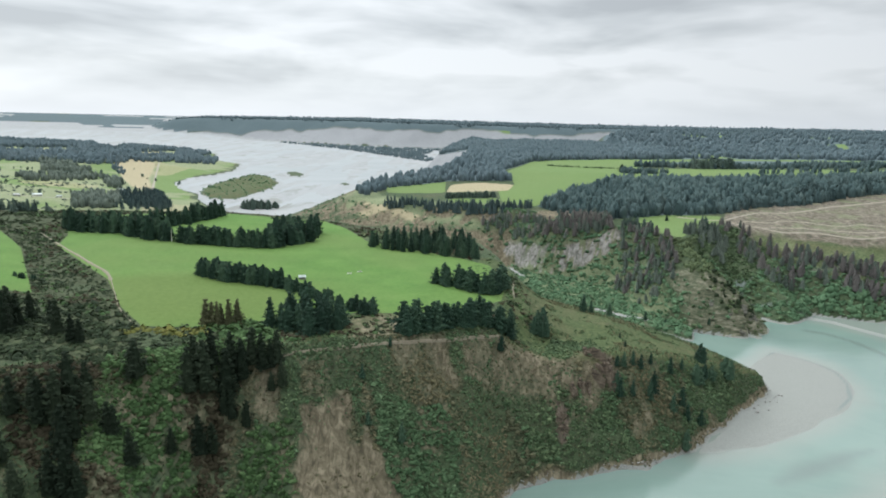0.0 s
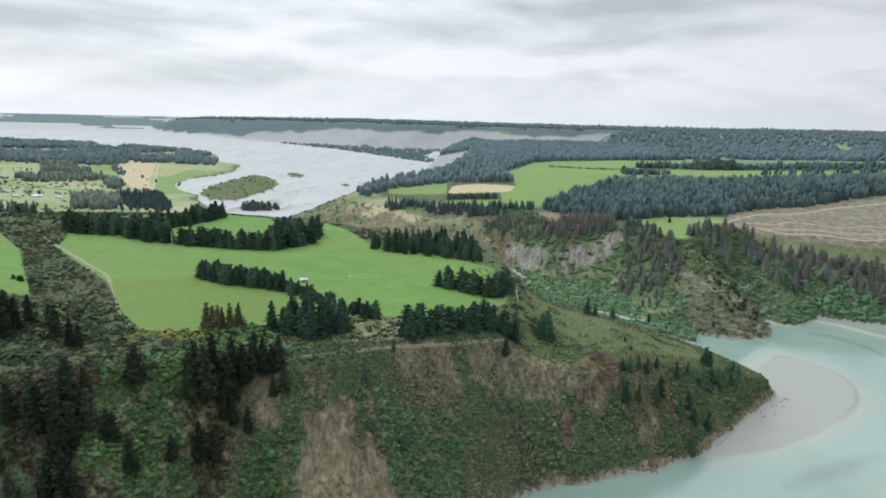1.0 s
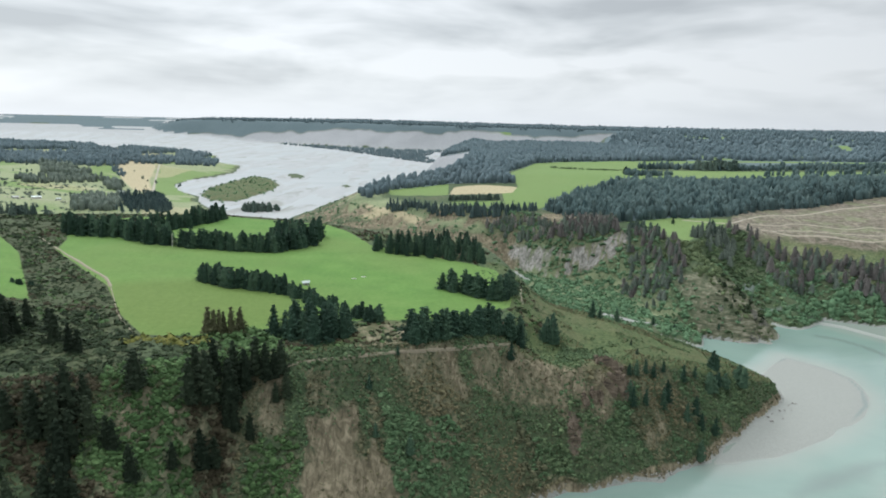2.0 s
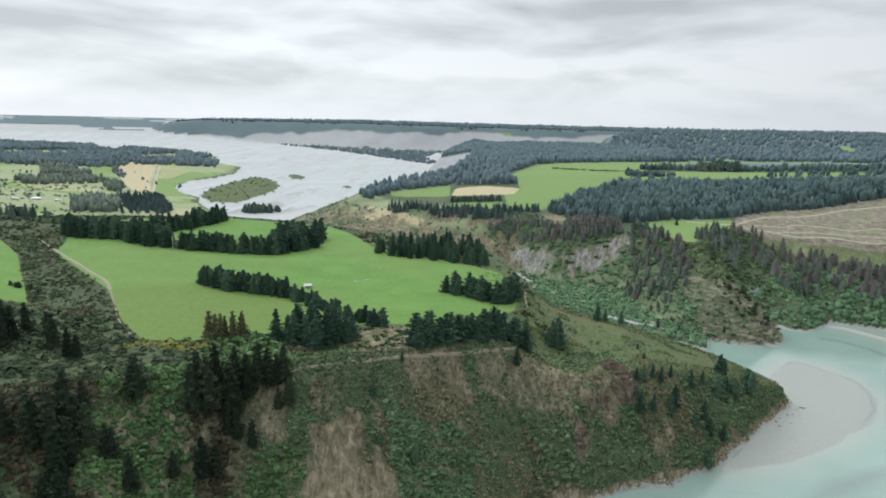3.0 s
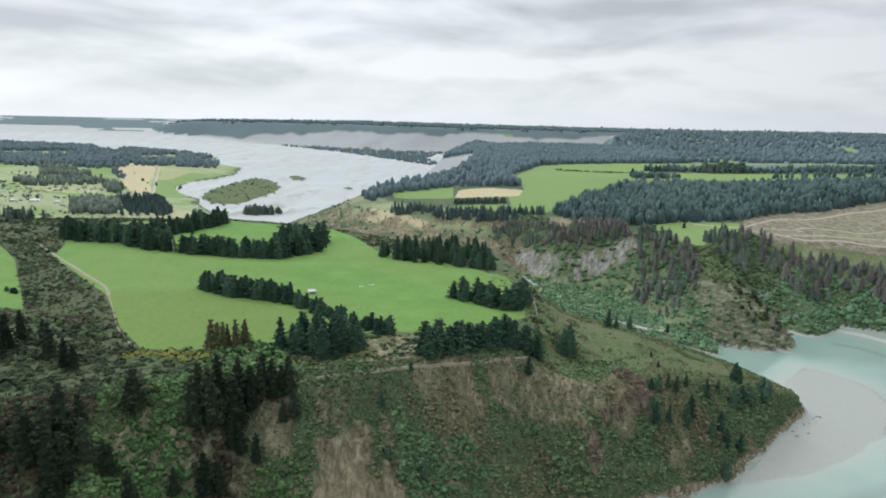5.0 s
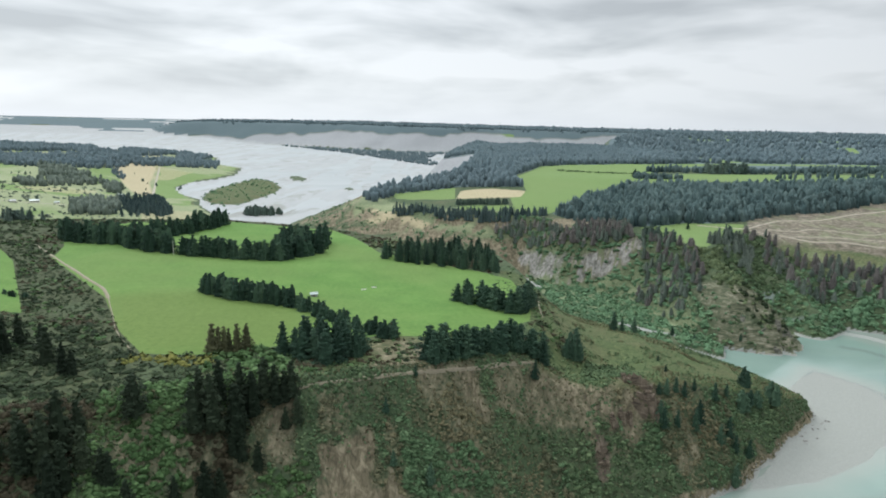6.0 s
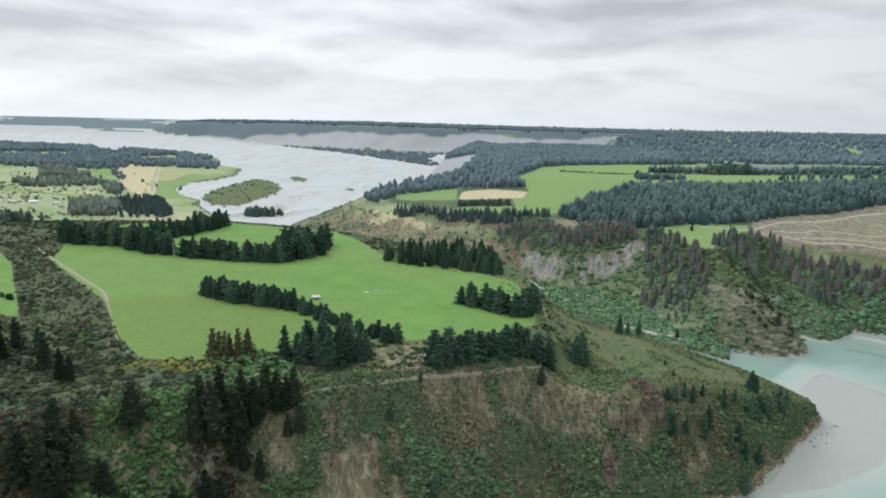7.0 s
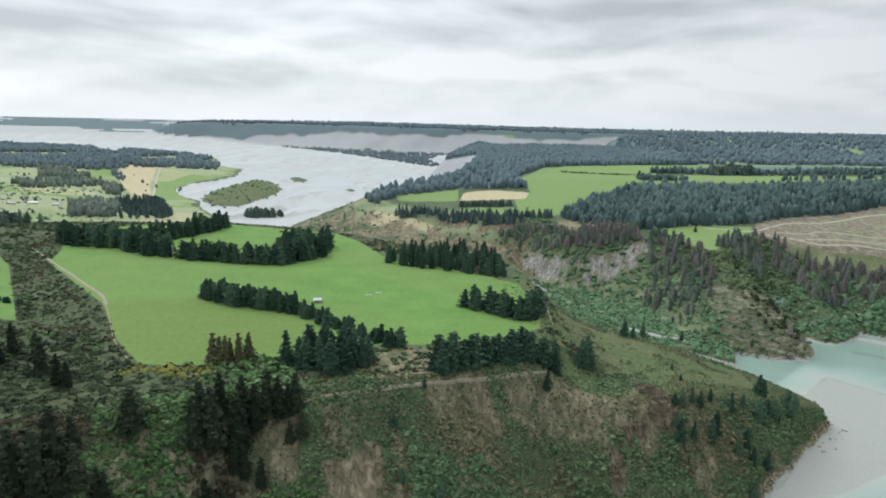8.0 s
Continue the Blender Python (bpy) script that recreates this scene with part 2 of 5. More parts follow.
def braided_material():
    m, t, b = material("silty_braided_water", 0.6, 0.12)
    co = object_coords(t)
    n = noise_node(t, scaled(t, co, (0.004, 0.0015, 1)), 1.0, 5.0, 0.6, 1.2)
    t.links.new(ramp_node(t, n, [(0.35, (0.212, 0.230, 0.232)), (0.65, (0.246, 0.260, 0.262))]), b.inputs["Base Color"])
    b.inputs["IOR"].default_value = 1.33
    return m


M_WATER, M_BRAIDED = water_material(), braided_material()


# ---- the lie of the land ----
def inside(poly, x, y):
    r = np.zeros(x.shape, bool)
    n = len(poly)
    for i in range(n):
        (x0, y0), (x1, y1) = poly[i], poly[(i + 1) % n]
        if y0 == y1:
            continue
        r ^= ((y0 > y) != (y1 > y)) & (x < (x1 - x0) * (y - y0) / (y1 - y0) + x0)
    return r


def distance(poly, x, y, closed=True):
    best = np.full(x.shape, 1e18)
    n = len(poly)
    for i in range(n if closed else n - 1):
        (x0, y0), (x1, y1) = poly[i], poly[(i + 1) % n]
        dx, dy = x1 - x0, y1 - y0
        h = np.clip(((x - x0) * dx + (y - y0) * dy) / (dx * dx + dy * dy + 1e-9), 0, 1)
        best = np.minimum(best, (x - x0 - h * dx) ** 2 + (y - y0 - h * dy) ** 2)
    return np.sqrt(best)


def signed(poly, x, y):
    d = distance(poly, x, y)
    return np.where(inside(poly, x, y), -d, d)


def step(a, b, v):
    h = np.clip((v - a) / (b - a), 0, 1)
    return h * h * (3 - 2 * h)


_rng = np.random.RandomState(4)
_LATTICE = _rng.rand(256, 256)


def wave(x, y, size):
    """Smooth noise, 0 to 1, with lumps of that size in metres."""
    u, v = x / size, y / size
    iu, iv = np.floor(u).astype(int), np.floor(v).astype(int)
    fu, fv = u - iu, v - iv
    fu, fv = fu * fu * (3 - 2 * fu), fv * fv * (3 - 2 * fv)
    g = lambda a, b: _LATTICE[a % 256, b % 256]
    return (g(iu, iv) * (1 - fu) + g(iu + 1, iv) * fu) * (1 - fv) + (g(iu, iv + 1) * (1 - fu) + g(iu + 1, iv + 1) * fu) * fv


def rugged(x, y, size, octaves=4):
    total, gain, norm = 0.0, 1.0, 0.0
    for k in range(octaves):
        total = total + gain * (wave(x + 37.3 * k, y - 91.7 * k, size / 2**k) - 0.5)
        norm += gain
        gain *= 0.55
    return 2 * total / norm


RIVER = -87.0
TERRACE = [(-1500, -60), (-420, 190), (-260, 245), (-175, 287), (-120, 324), (-80, 334), (-26, 355), (30, 388), (75, 391), (99, 401),
           (146, 420), (180, 439), (223, 464), (256, 486), (240, 503), (222, 514), (167, 516), (132, 512), (108, 535), (78, 560),
           (62, 610), (40, 690), (0, 730), (-80, 760), (-150, 805), (-290, 835), (-420, 800), (-560, 740), (-1500, 700)]
FAR_TERRACE = [(-150, 1050), (-60, 985), (60, 945), (112, 922), (160, 868), (205, 852), (240, 822), (268, 772), (292, 752), (315, 775), (350, 832),
               (420, 838), (520, 800), (900, 700), (4000, 600), (6500, 4850), (2200, 4300), (1400, 3700), (900, 3300), (720, 2900),
               (600, 2500), (350, 2480), (110, 2520), (10, 2440), (-25, 2290), (30, 2130), (68, 2000), (62, 1750), (36, 1480), (5, 1310), (-48, 1230), (-112, 1180), (-150, 1110)]
SIDE_VALLEY = [(246, 606), (225, 628), (185, 640), (150, 655), (118, 720), (70, 800), (40, 870), (20, 960), (140, 960), (240, 830), (285, 700)]
ROCK_SPUR = [(268, 770), (266, 700), (270, 668), (282, 652), (296, 654), (306, 690), (316, 740), (315, 780)]
SPUR_RIDGE = [(285, 790, -11), (286, 735, -19), (290, 706, -24), (296, 678, -29), (312, 657, -47), (325, 640, -70)]
LOW_TERRACE = [(-380, 860), (-405, 1150), (-530, 1360), (-574, 1464), (-660, 1566), (-722, 1690), (-738, 1843), (-700, 1924), (-690, 2080), (-745, 2322), (-900, 2480), (-1000, 2800), (-1300, 3000),
               (-2200, 3300), (-6000, 3300), (-6000, 600), (-900, 640)]
BEACH = [(340, 708), (366, 694), (397, 690), (428, 668), (447, 638), (470, 600), (520, 520), (700, 300), (1500, 60), (1500, 720), (420, 742), (360, 742)]
GRAVEL_BAR = [(172, 382), (190, 386), (218, 391), (265, 421), (299, 444), (328, 472), (342, 498), (348, 522), (344, 545), (330, 565), (318, 575), (300, 560), (270, 530), (246, 480), (212, 424)]
SHOALS = [[(207, 349), (232, 357), (262, 374), (290, 390), (262, 383), (228, 366)], [(222, 330), (262, 352), (300, 384), (340, 402), (380, 380), (330, 330), (270, 300)]]
ISLAND = [(-577, 1479), (-607, 1586), (-621, 1697), (-614, 1831), (-597, 1969), (-521, 1908), (-454, 1765), (-434, 1621), (-442, 1470), (-453, 1368), (-497, 1372), (-535, 1409)]
ISLETS = [[(-519, 2064), (-487, 2095), (-433, 2000), (-430, 1922), (-483, 1948)], [(-295, 1778), (-282, 1814), (-255, 1755), (-259, 1694), (-282, 1719)]]
FAR_SCARP = [(-2750, 4560), (-2300, 4500), (-1620, 4400), (-1080, 4200), (-608, 3920), (-265, 3770), (50, 3740), (500, 3760), (1300, 4000), (2600, 4600), (2600, 6000), (-2750, 6000)]


def valley(y):
    """The level of the river bed and of the low ground along it."""
    return np.interp(y, [-5000, 760, 1150, 1800, 4000, 4300, 4850, 5200], [-87.0, -87.0, -61.0, -61.0, -35.0, 0.0, 104.0, 104.0])


def land(x, y):
    x, y = np.asarray(x, float), np.asarray(y, float)
    r1, r2 = rugged(x, y, 40), rugged(x + 500, y, 15, 3)
    wobble = 5.0 * rugged(x, y, 28, 3)
    near = step(900, 500, y)
    # valley floor, a little under water in the gorge
    z = valley(y) - 3.0 * step(1150, 900, y) + 0.45 * step(1200, 1500, y) * rugged(x * 2.2, y * 0.5, 90, 4)
    # main terrace with its spur running down to the river
    d = signed(TERRACE, x, y)
    top = 3 - 0.03 * (np.maximum(x, -600) + 180) - 0.02 * (y - 350)
    begin = 15 + 27 * step(405, 450, y)
    top = top - 22 * step(0, 58, x - begin) - 0.28 * np.maximum(x - 130, 0)
    top = top + 1.2 * rugged(x, y, 120, 3) + (0.5 + 1.5 * step(0, 60, x)) * r1
    gully = distance([(-390, 660), (-330, 520), (-262, 430), (-222, 360)], x, y, False)
    top = top - 4.0 * step(45, 5, gully)
    dd = np.maximum(d + wobble * step(0, 12, d), 0)
    south = step(520, 480, y)
    grade = np.where(y < 500, np.interp(x, [-200, -130, -95, 60, 90, 130, 250], [0.85, 0.85, 1.3, 1.35, 1.5, 1.2, 1.3]), np.where(x < -60, 0.28, 0.8))
    drop = grade * (dd - 3.0 * (1 - np.exp(-dd / 3.0)) * 0.8)
    ribs = np.abs(rugged(x * 1.3 + y * 0.4, y * 0.25, 26, 3))
    z1 = top - drop + step(4, 25, dd) * (3.5 * r1 + 1.6 * r2 - 4.0 * ribs * south + 1.5)
    slip = step(4, -5, signed(SLIP, x, y))
    z1 = z1 - slip * (2.0 + 4.5 * np.abs(rugged(x + 0.35 * y, 0.14 * y, 15, 3)))
    z = np.maximum(z, z1)
    # terrace over the river with its rock spur
    d = signed(FAR_TERRACE, x, y)
    top = np.interp(y, [600, 850, 1250, 1600, 2000, 2500, 2900, 3600, 4850], [-16, -9, 26, 31, 36, 42, 68, 90, 102]) + 2.0 * rugged(x, y, 200, 3)
    top = top - 46 * step(110, -60, x) * step(1850, 2050, y)
    top = top - 14 * step(150, -120, x) * step(1500, 1100, y)
    dd = np.maximum(d + wobble * step(0, 12, d), 0)
    steep = np.where(y < 1250, np.interp(x, [20, 105], [0.42, 1.3]), np.where((x < 120) & (y < 1700), 0.75, 0.95))
    gentle = np.minimum(0.86 * dd, 60 + 0.42 * np.maximum(dd - 70, 0))
    bench = 0.40 * dd + 0.34 * np.maximum(dd - 78, 0)
    gentle = gentle + (bench - gentle) * step(350, 395, x)
    share = step(330, 300, x) * step(2000, 1900, y) + step(2000, 2100, y)
    z2 = top - (share * steep * dd + (1 - share) * gentle) + step(4, 25, dd) * (4 * r1 + 1.5 * r2 + (9 - 4 * step(290, 320, x)) * np.abs(rugged(x + 0.3 * y, 0.5 * y, 75, 3)) - 3)
    z = np.maximum(z, z2)
    for (ax, ay, az), (bx, by, bz) in zip(SPUR_RIDGE, SPUR_RIDGE[1:]):
        u = np.clip(((x - ax) * (bx - ax) + (y - ay) * (by - ay)) / ((bx - ax) ** 2 + (by - ay) ** 2), 0, 1)
        off = np.hypot(x - ax - u * (bx - ax), y - ay - u * (by - ay))
        fall = np.maximum(off - 3, 0) + 0.3 * wobble * step(4, 16, off)
        fall = np.where(x > ax + u * (bx - ax), 1.15 * fall, 0.66 * fall + 0.62 * np.maximum(fall - 27, 0))
        ledges = 1.3 * np.sin(0.85 * (fall + 3 * r1)) * step(4, 14, off)
        z = np.maximum(z, az + u * (bz - az) - np.maximum(fall, 0) + 1.6 * r1 + 1.4 * r2 - 2.4 * np.abs(rugged(1.5 * x, 0.6 * y, 22, 3)) * step(6, 20, off) + ledges)
    d = signed(SIDE_VALLEY, x, y)
    z = np.maximum(z, -82.5 + 0.035 * np.maximum(y - 640, 0) * step(640, 900, y) - 0.7 * np.maximum(d + 0.5 * wobble, 0) + 1.5 * r1)
    # low ground beside the braided river
    d = signed(LOW_TERRACE, x, y)
    low = valley(y) + 3 + np.minimum(0.10 * np.maximum(-d, 0), 36) - 0.5 * np.maximum(d, 0) + 1.5 * r1
    z = np.maximum(z, low)
    # beach, bars and islands
    d = signed(BEACH, x, y)
    z = np.maximum(z, RIVER + np.where(d < 0, np.minimum(0.4 - 0.05 * d - 0.3 * np.maximum(-d - 7, 0), 9.0), 0.4 - 0.3 * d) + 0.3 * r1)
    d = signed(GRAVEL_BAR, x, y)
    z = np.maximum(z, RIVER + np.clip(0.02 - 0.03 * d, -3, 0.30) + 0.16 * r1)
    for poly, h in ((ISLAND, 6.0), (ISLETS[0], 3.0), (ISLETS[1], 3.0)):
        d = signed(poly, x, y)
        z = np.maximum(z, valley(y) + 1 + np.clip(-0.2 * d, -6, h) + 0.5 * r1)
    # far scarp and the plains behind it
    d = signed(FAR_SCARP, x, y)
    crest = np.interp(x, [-2600, -2294, -2098, -1862, -1700, -600, 50, 1000], [-48, -20, 22, 84, 97, 99, 92, 84])
    z = np.maximum(z, crest + 10 * step(0, 700, -d) - 0.66 * np.maximum(d + 34 * rugged(x, y, 190, 4), 0))
    return z


FIELD_MAIN = [(-174, 352), (-143, 354), (-104, 376), (-52, 401), (-23, 404), (19, 424), (44, 450), (52, 500), (44, 575), (20, 600), (-81, 668),
              (-119, 755), (-150, 795), (-280, 815), (-384, 780), (-420, 700), (-384, 638), (-361, 581), (-250, 460), (-205, 390)]
FIELD_WEST = [(-280, 418), (-376, 553), (-440, 620), (-900, 560), (-900, 300), (-330, 405)]
FIELD_FAR = [(90, 962), (134, 942), (180, 994), (206, 1057), (317, 1159), (364, 1231), (433, 1400), (520, 1560), (272, 1535), (205, 1515), (124, 1256), (124, 1112), (91, 1067)]
FIELD_STRAW = [(3, 1068), (13, 1132), (60, 1142), (122, 1112), (109, 1064), (88, 1060)]
FIELD_RIM = [(-95, 1085), (-108, 1128), (3, 1160), (2, 1066)]
FIELD_STRIP = [(2, 985), (62, 968), (88, 985), (84, 1002), (4, 1016)]
FIELD_OVER = [(245, 875), (320, 905), (400, 905), (372, 850), (310, 790), (290, 762), (270, 800)]
CLEARCUT = [(392, 880), (420, 940), (500, 1010), (800, 1120), (1500, 1350), (1500, 640), (900, 610), (600, 690), (493, 724), (435, 752), (417, 782), (404, 806), (390, 842)]
CUT_GRASS = [(405, 826), (432, 819), (476, 796), (524, 778), (760, 730), (1500, 700), (1500, 600), (600, 670), (435, 740), (405, 790)]
FIELD_TAN = [(-1040, 1997), (-985, 2064), (-912, 2014), (-800, 1720), (-660, 1432), (-697, 1426), (-849, 1667)]
FIELD_ROAD = [(-905, 2014), (-745, 1990), (-728, 1700), (-590, 1450), (-640, 1400), (-785, 1730)]
STRIPS = [[(205, 1515), (400, 1400), (440, 1461), (557, 1577), (674, 1660), (1500, 1800), (1500, 1850), (695, 1715), (436, 1640), (280, 1570)],
          [(362, 1210), (450, 1240), (676, 1262), (900, 1330), (1500, 1530), (1500, 1600), (900, 1440), (621, 1415), (491, 1395), (400, 1330)],
          [(690, 1960), (770, 1960), (810, 1770), (740, 1770)], [(540, 1104), (589, 1125), (575, 1065), (550, 1065)], [(597, 1080), (615, 1120), (650, 1117), (628, 1070)],
          [(1380, 2220), (1440, 2220), (1680, 2700), (1600, 2700)], [(650, 2180), (860, 2180), (860, 2260), (650, 2240)], [(1040, 1900), (1100, 1910), (1120, 2060), (1060, 2050)]]
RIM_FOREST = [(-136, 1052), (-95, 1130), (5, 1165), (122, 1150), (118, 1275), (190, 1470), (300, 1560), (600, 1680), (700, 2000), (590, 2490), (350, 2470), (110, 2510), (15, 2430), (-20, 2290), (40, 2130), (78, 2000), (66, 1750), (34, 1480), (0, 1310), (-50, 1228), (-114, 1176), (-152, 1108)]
FOREST = [(165, 905), (232, 878), (310, 888), (420, 928), (482, 967), (560, 987), (720, 1082), (1000, 1200), (1500, 1400), (1500, 1500), (900, 1285), (760, 1225), (600, 1190), (450, 1165),
          (330, 1165), (250, 1087), (208, 1040), (182, 992), (140, 945)]


FLATS = [(-1000, 3880), (-640, 3480), (-420, 3180), (-200, 2830), (-70, 2640), (-40, 2720), (-100, 3000), (-60, 3350), (60, 3480), (-265, 3540), (-608, 3690)]
# bare slips, brown banks and lush bush on the bluff
SLIP = [(-64, 320), (-52, 321), (-46, 315), (-44, 308), (-41, 308), (-39, 316), (-32, 313), (-23, 304), (-16, 292), (-28, 280), (-62, 274), (-74, 293), (-69, 311)]
BROWN_BANKS = [[(-28, 350), (4, 366), (9, 356), (-6, 340), (-26, 335)], [(12, 358), (43, 383), (85, 395), (99, 394), (100, 374), (78, 358), (62, 366), (35, 363)], [(-104, 316), (-94, 323), (-85, 315), (-88, 299), (-98, 299)]]
LUSH = [[(-164, 296), (-157, 322), (-144, 343), (-119, 364), (-91, 374), (-75, 337), (-92, 329), (-114, 320), (-129, 309), (-123, 291), (-115, 279), (-112, 262), (-140, 245), (-158, 262)],
        [(-100, 297), (-80, 306), (-70, 282), (-101, 272)], [(-44, 334), (-19, 337), (7, 342), (10, 309), (-20, 292), (-36, 314)], [(88, 410), (112, 408), (100, 424), (86, 424)]]


def soft_mask(poly, x, y, width):
    return np.clip(0.5 - signed(poly, x, y) / width, 0, 1)


def covers(x, y, z):
    """Masks of what grows or lies on the ground."""
    out = {}
    size = np.maximum(2.0, y * 0.006)
    g = np.zeros(x.shape)
    for poly in (FIELD_MAIN, FIELD_WEST, FIELD_FAR, FIELD_RIM, FIELD_STRIP, FIELD_OVER, FIELD_ROAD, *STRIPS):
        g = np.maximum(g, soft_mask(poly, x, y, size))
    low = (signed(LOW_TERRACE, x, y) < -15) & (wave(x, y, 220) > 0.38)
    g = np.maximum(g, low * 1.0)
    far_east = (y > 2100) & (x > 100) & (wave(x + 900, y, 300) > 0.80)
    out["pasture"] = np.maximum(g, far_east * 1.0)
    out["olive"] = np.maximum(0.0, soft_mask([(-255, 462), (-190, 486), (-116, 456), (-100, 430), (-98, 376), (-174, 345), (-215, 390)], x, y, 30.0))
    # strength of the haze tint, which grows with distance
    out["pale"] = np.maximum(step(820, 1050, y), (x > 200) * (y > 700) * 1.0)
    spur = step(25, 55, x) * step(600, 540, y) * (signed(TERRACE, x, y) < 3)
    rough = np.maximum(spur, soft_mask(ISLAND, x, y, 10))
    rough = np.maximum(rough, (signed(LOW_TERRACE, x, y) < -10) * 0.8)
    gully = distance([(-390, 660), (-330, 520), (-262, 430), (-222, 360)], x, y, False)
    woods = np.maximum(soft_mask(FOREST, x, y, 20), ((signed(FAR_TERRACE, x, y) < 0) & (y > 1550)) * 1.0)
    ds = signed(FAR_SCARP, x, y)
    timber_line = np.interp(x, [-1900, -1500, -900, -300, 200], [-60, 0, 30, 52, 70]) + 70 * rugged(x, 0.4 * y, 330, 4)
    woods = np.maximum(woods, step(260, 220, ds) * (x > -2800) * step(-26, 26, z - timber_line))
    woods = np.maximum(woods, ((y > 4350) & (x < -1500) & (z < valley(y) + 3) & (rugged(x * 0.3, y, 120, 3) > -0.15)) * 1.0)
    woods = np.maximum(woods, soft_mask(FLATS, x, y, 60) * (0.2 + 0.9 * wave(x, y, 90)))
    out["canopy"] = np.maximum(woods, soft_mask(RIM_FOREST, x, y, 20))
    out["heath"] = (signed(TERRACE, x, y) < 12) * step(-90, -110, x) * (0.45 + 0.6 * wave(x, y, 26))
    rough = np.maximum(rough, soft_mask(CUT_GRASS, x, y, 14))
    out["rough"] = np.maximum(rough, 0.75 * (signed(TERRACE, x, y) < -4) * (x > -95) * step(0.35, 0.6, wave(x, y, 24)))
    inlow = signed(LOW_TERRACE, x, y)
    out["dry"] = (inlow < -6) * step(0.30, 0.55, 0.6 * wave(x + 70, y, 150) + 0.4 * wave(x, y, 35))
    out["dry"] = np.maximum(out["dry"] * (signed(FIELD_ROAD, x, y) > 0), soft_mask(CUT_GRASS, x, y, 14) * (0.05 + 0.45 * wave(x, y, 20)))
    bank = signed(FAR_TERRACE, x, y)
    out["dry"] = np.maximum(out["dry"], (0.30 + 0.35 * wave(x, y, 18)) * step(-5, 5, bank) * step(200, 150, bank) * (y > 660) * (x > 40) * (x < 250))
    out["dry"] = np.maximum(out["dry"], 1.0 * step(60, 20, np.abs(signed(FAR_TERRACE, x, y))) * step(120, 60, x) * (y > 850) * (y < 1400) * wave(x + 30, y, 30))
    out["straw"] = np.maximum(np.maximum(soft_mask(FIELD_STRAW, x, y, size), 0.9 * soft_mask(FIELD_TAN, x, y, 25)), 0.5 * ((signed(LOW_TERRACE, x, y) < -30) & (wave(x - 300, y + 80, 160) > 0.72)))
    out["straw"] = np.maximum(out["straw"], 0.85 * soft_mask([(-155, 1007), (-124, 1026), (-70, 984), (-30, 958), (-40, 940), (-83, 962), (-130, 980)], x, y, 14) * (0.45 + 0.75 * wave(x, y, 14)))
    d1 = signed(TERRACE, x, y)
    face = step(0, 10, d1) * step(560, 500, y) * step(RIVER + 0.5, RIVER + 6, z)
    patch = step(0.48, 0.70, wave(x * 1.4, y * 0.6, 34) * 0.6 + 0.4 * wave(x, y, 8))
    band = 0.75 * step(18, 4, distance([(-20, 350), (4, 362), (32, 378), (62, 380), (92, 392)], x, y, False)) * (0.25 + 0.85 * wave(x, y, 9))
    left = 0.62 * step(11, 4, distance([(-93, 323), (-90, 308)], x, y, False))
    slips = (0.74 + 0.3 * wave(x * 1.5, y, 7)) * step(4, -4, signed(SLIP, x, y) + 11 * (wave(x, y, 8) - 0.5))
    banks = np.maximum.reduce([step(7, -5, signed(poly, x, y) + 12 * (wave(x, y, 11) - 0.5)) for poly in BROWN_BANKS]) * (0.36 + 0.42 * wave(x, 0.6 * y, 7))
    red = (0.5 + 0.5 * wave(x, y, 8)) * np.maximum(step(12, 5, distance([(101, 408), (112, 399), (106, 391)], x, y, False)), step(6, 3, distance([(77, 368), (76, 361)], x, y, False)))
    tawny = (0.35 + 0.5 * wave(x, y, 6)) * step(13, 5, distance([(44, 382), (65, 384), (86, 383), (97, 384)], x, y, False))
    rim = 0.85 * step(16, 3, d1) * step(-2, 3, d1) * step(-40, 0, x) * step(110, 60, x) * (0.35 + 0.8 * wave(x, y, 8))
    shore = step(RIVER + 9, RIVER + 4, z + 6 * (wave(x, y, 14) - 0.5)) * step(12, 3, np.abs(z - RIVER)) * (y < 620) * (d1 > 1) * (d1 < 90)
    bare = np.maximum.reduce([tawny * step(-8, 0, d1), 0.6 * face * patch * step(-20, 20, x), 0.5 * face * patch, slips * face, banks, 0.8 * band, left * face, 0.5 * rim, 0.9 * shore])
    d2 = signed(FAR_TERRACE, x, y)
    brown = step(0, 8, d2) * step(150, 90, d2) * step(130, 80, x) * (y > 850) * (y < 1400) * (0.22 + 0.62 * step(0.36, 0.58, 0.6 * wave(x * 0.5, y * 1.6, 24) + 0.4 * wave(x, y, 7)))
    brown = np.maximum(brown, 0.95 * step(24, 12, distance([(148, 900), (172, 888), (186, 905)], x, y, False) + 14 * (wave(x, y, 9) - 0.5)))
    dr = signed(ROCK_SPUR, x, y)
    crag = step(70, 55, dr) * step(712, 690, y + 0.25 * (x - 290)) * step(-27, -38, z) * step(246, 262, x) * (0.42 + 0.42 * wave(x, y, 9))
    tan = 0.62 * soft_mask([(-62, 338), (-22, 356), (-18, 402), (-50, 398), (-66, 384), (-52, 362)], x, y, 10) * (0.6 + 0.5 * wave(x, y, 9))
    out["bare"] = np.maximum.reduce([bare, brown, tan])
    out["rock"] = crag
    out["red"] = 0.8 * red * step(-16, -6, d1)
    out["cut"] = soft_mask(CLEARCUT, x, y, 6) * (0.65 + 0.4 * wave(x, y, 50)) * (1 - 0.75 * soft_mask(CUT_GRASS, x, y, 14))
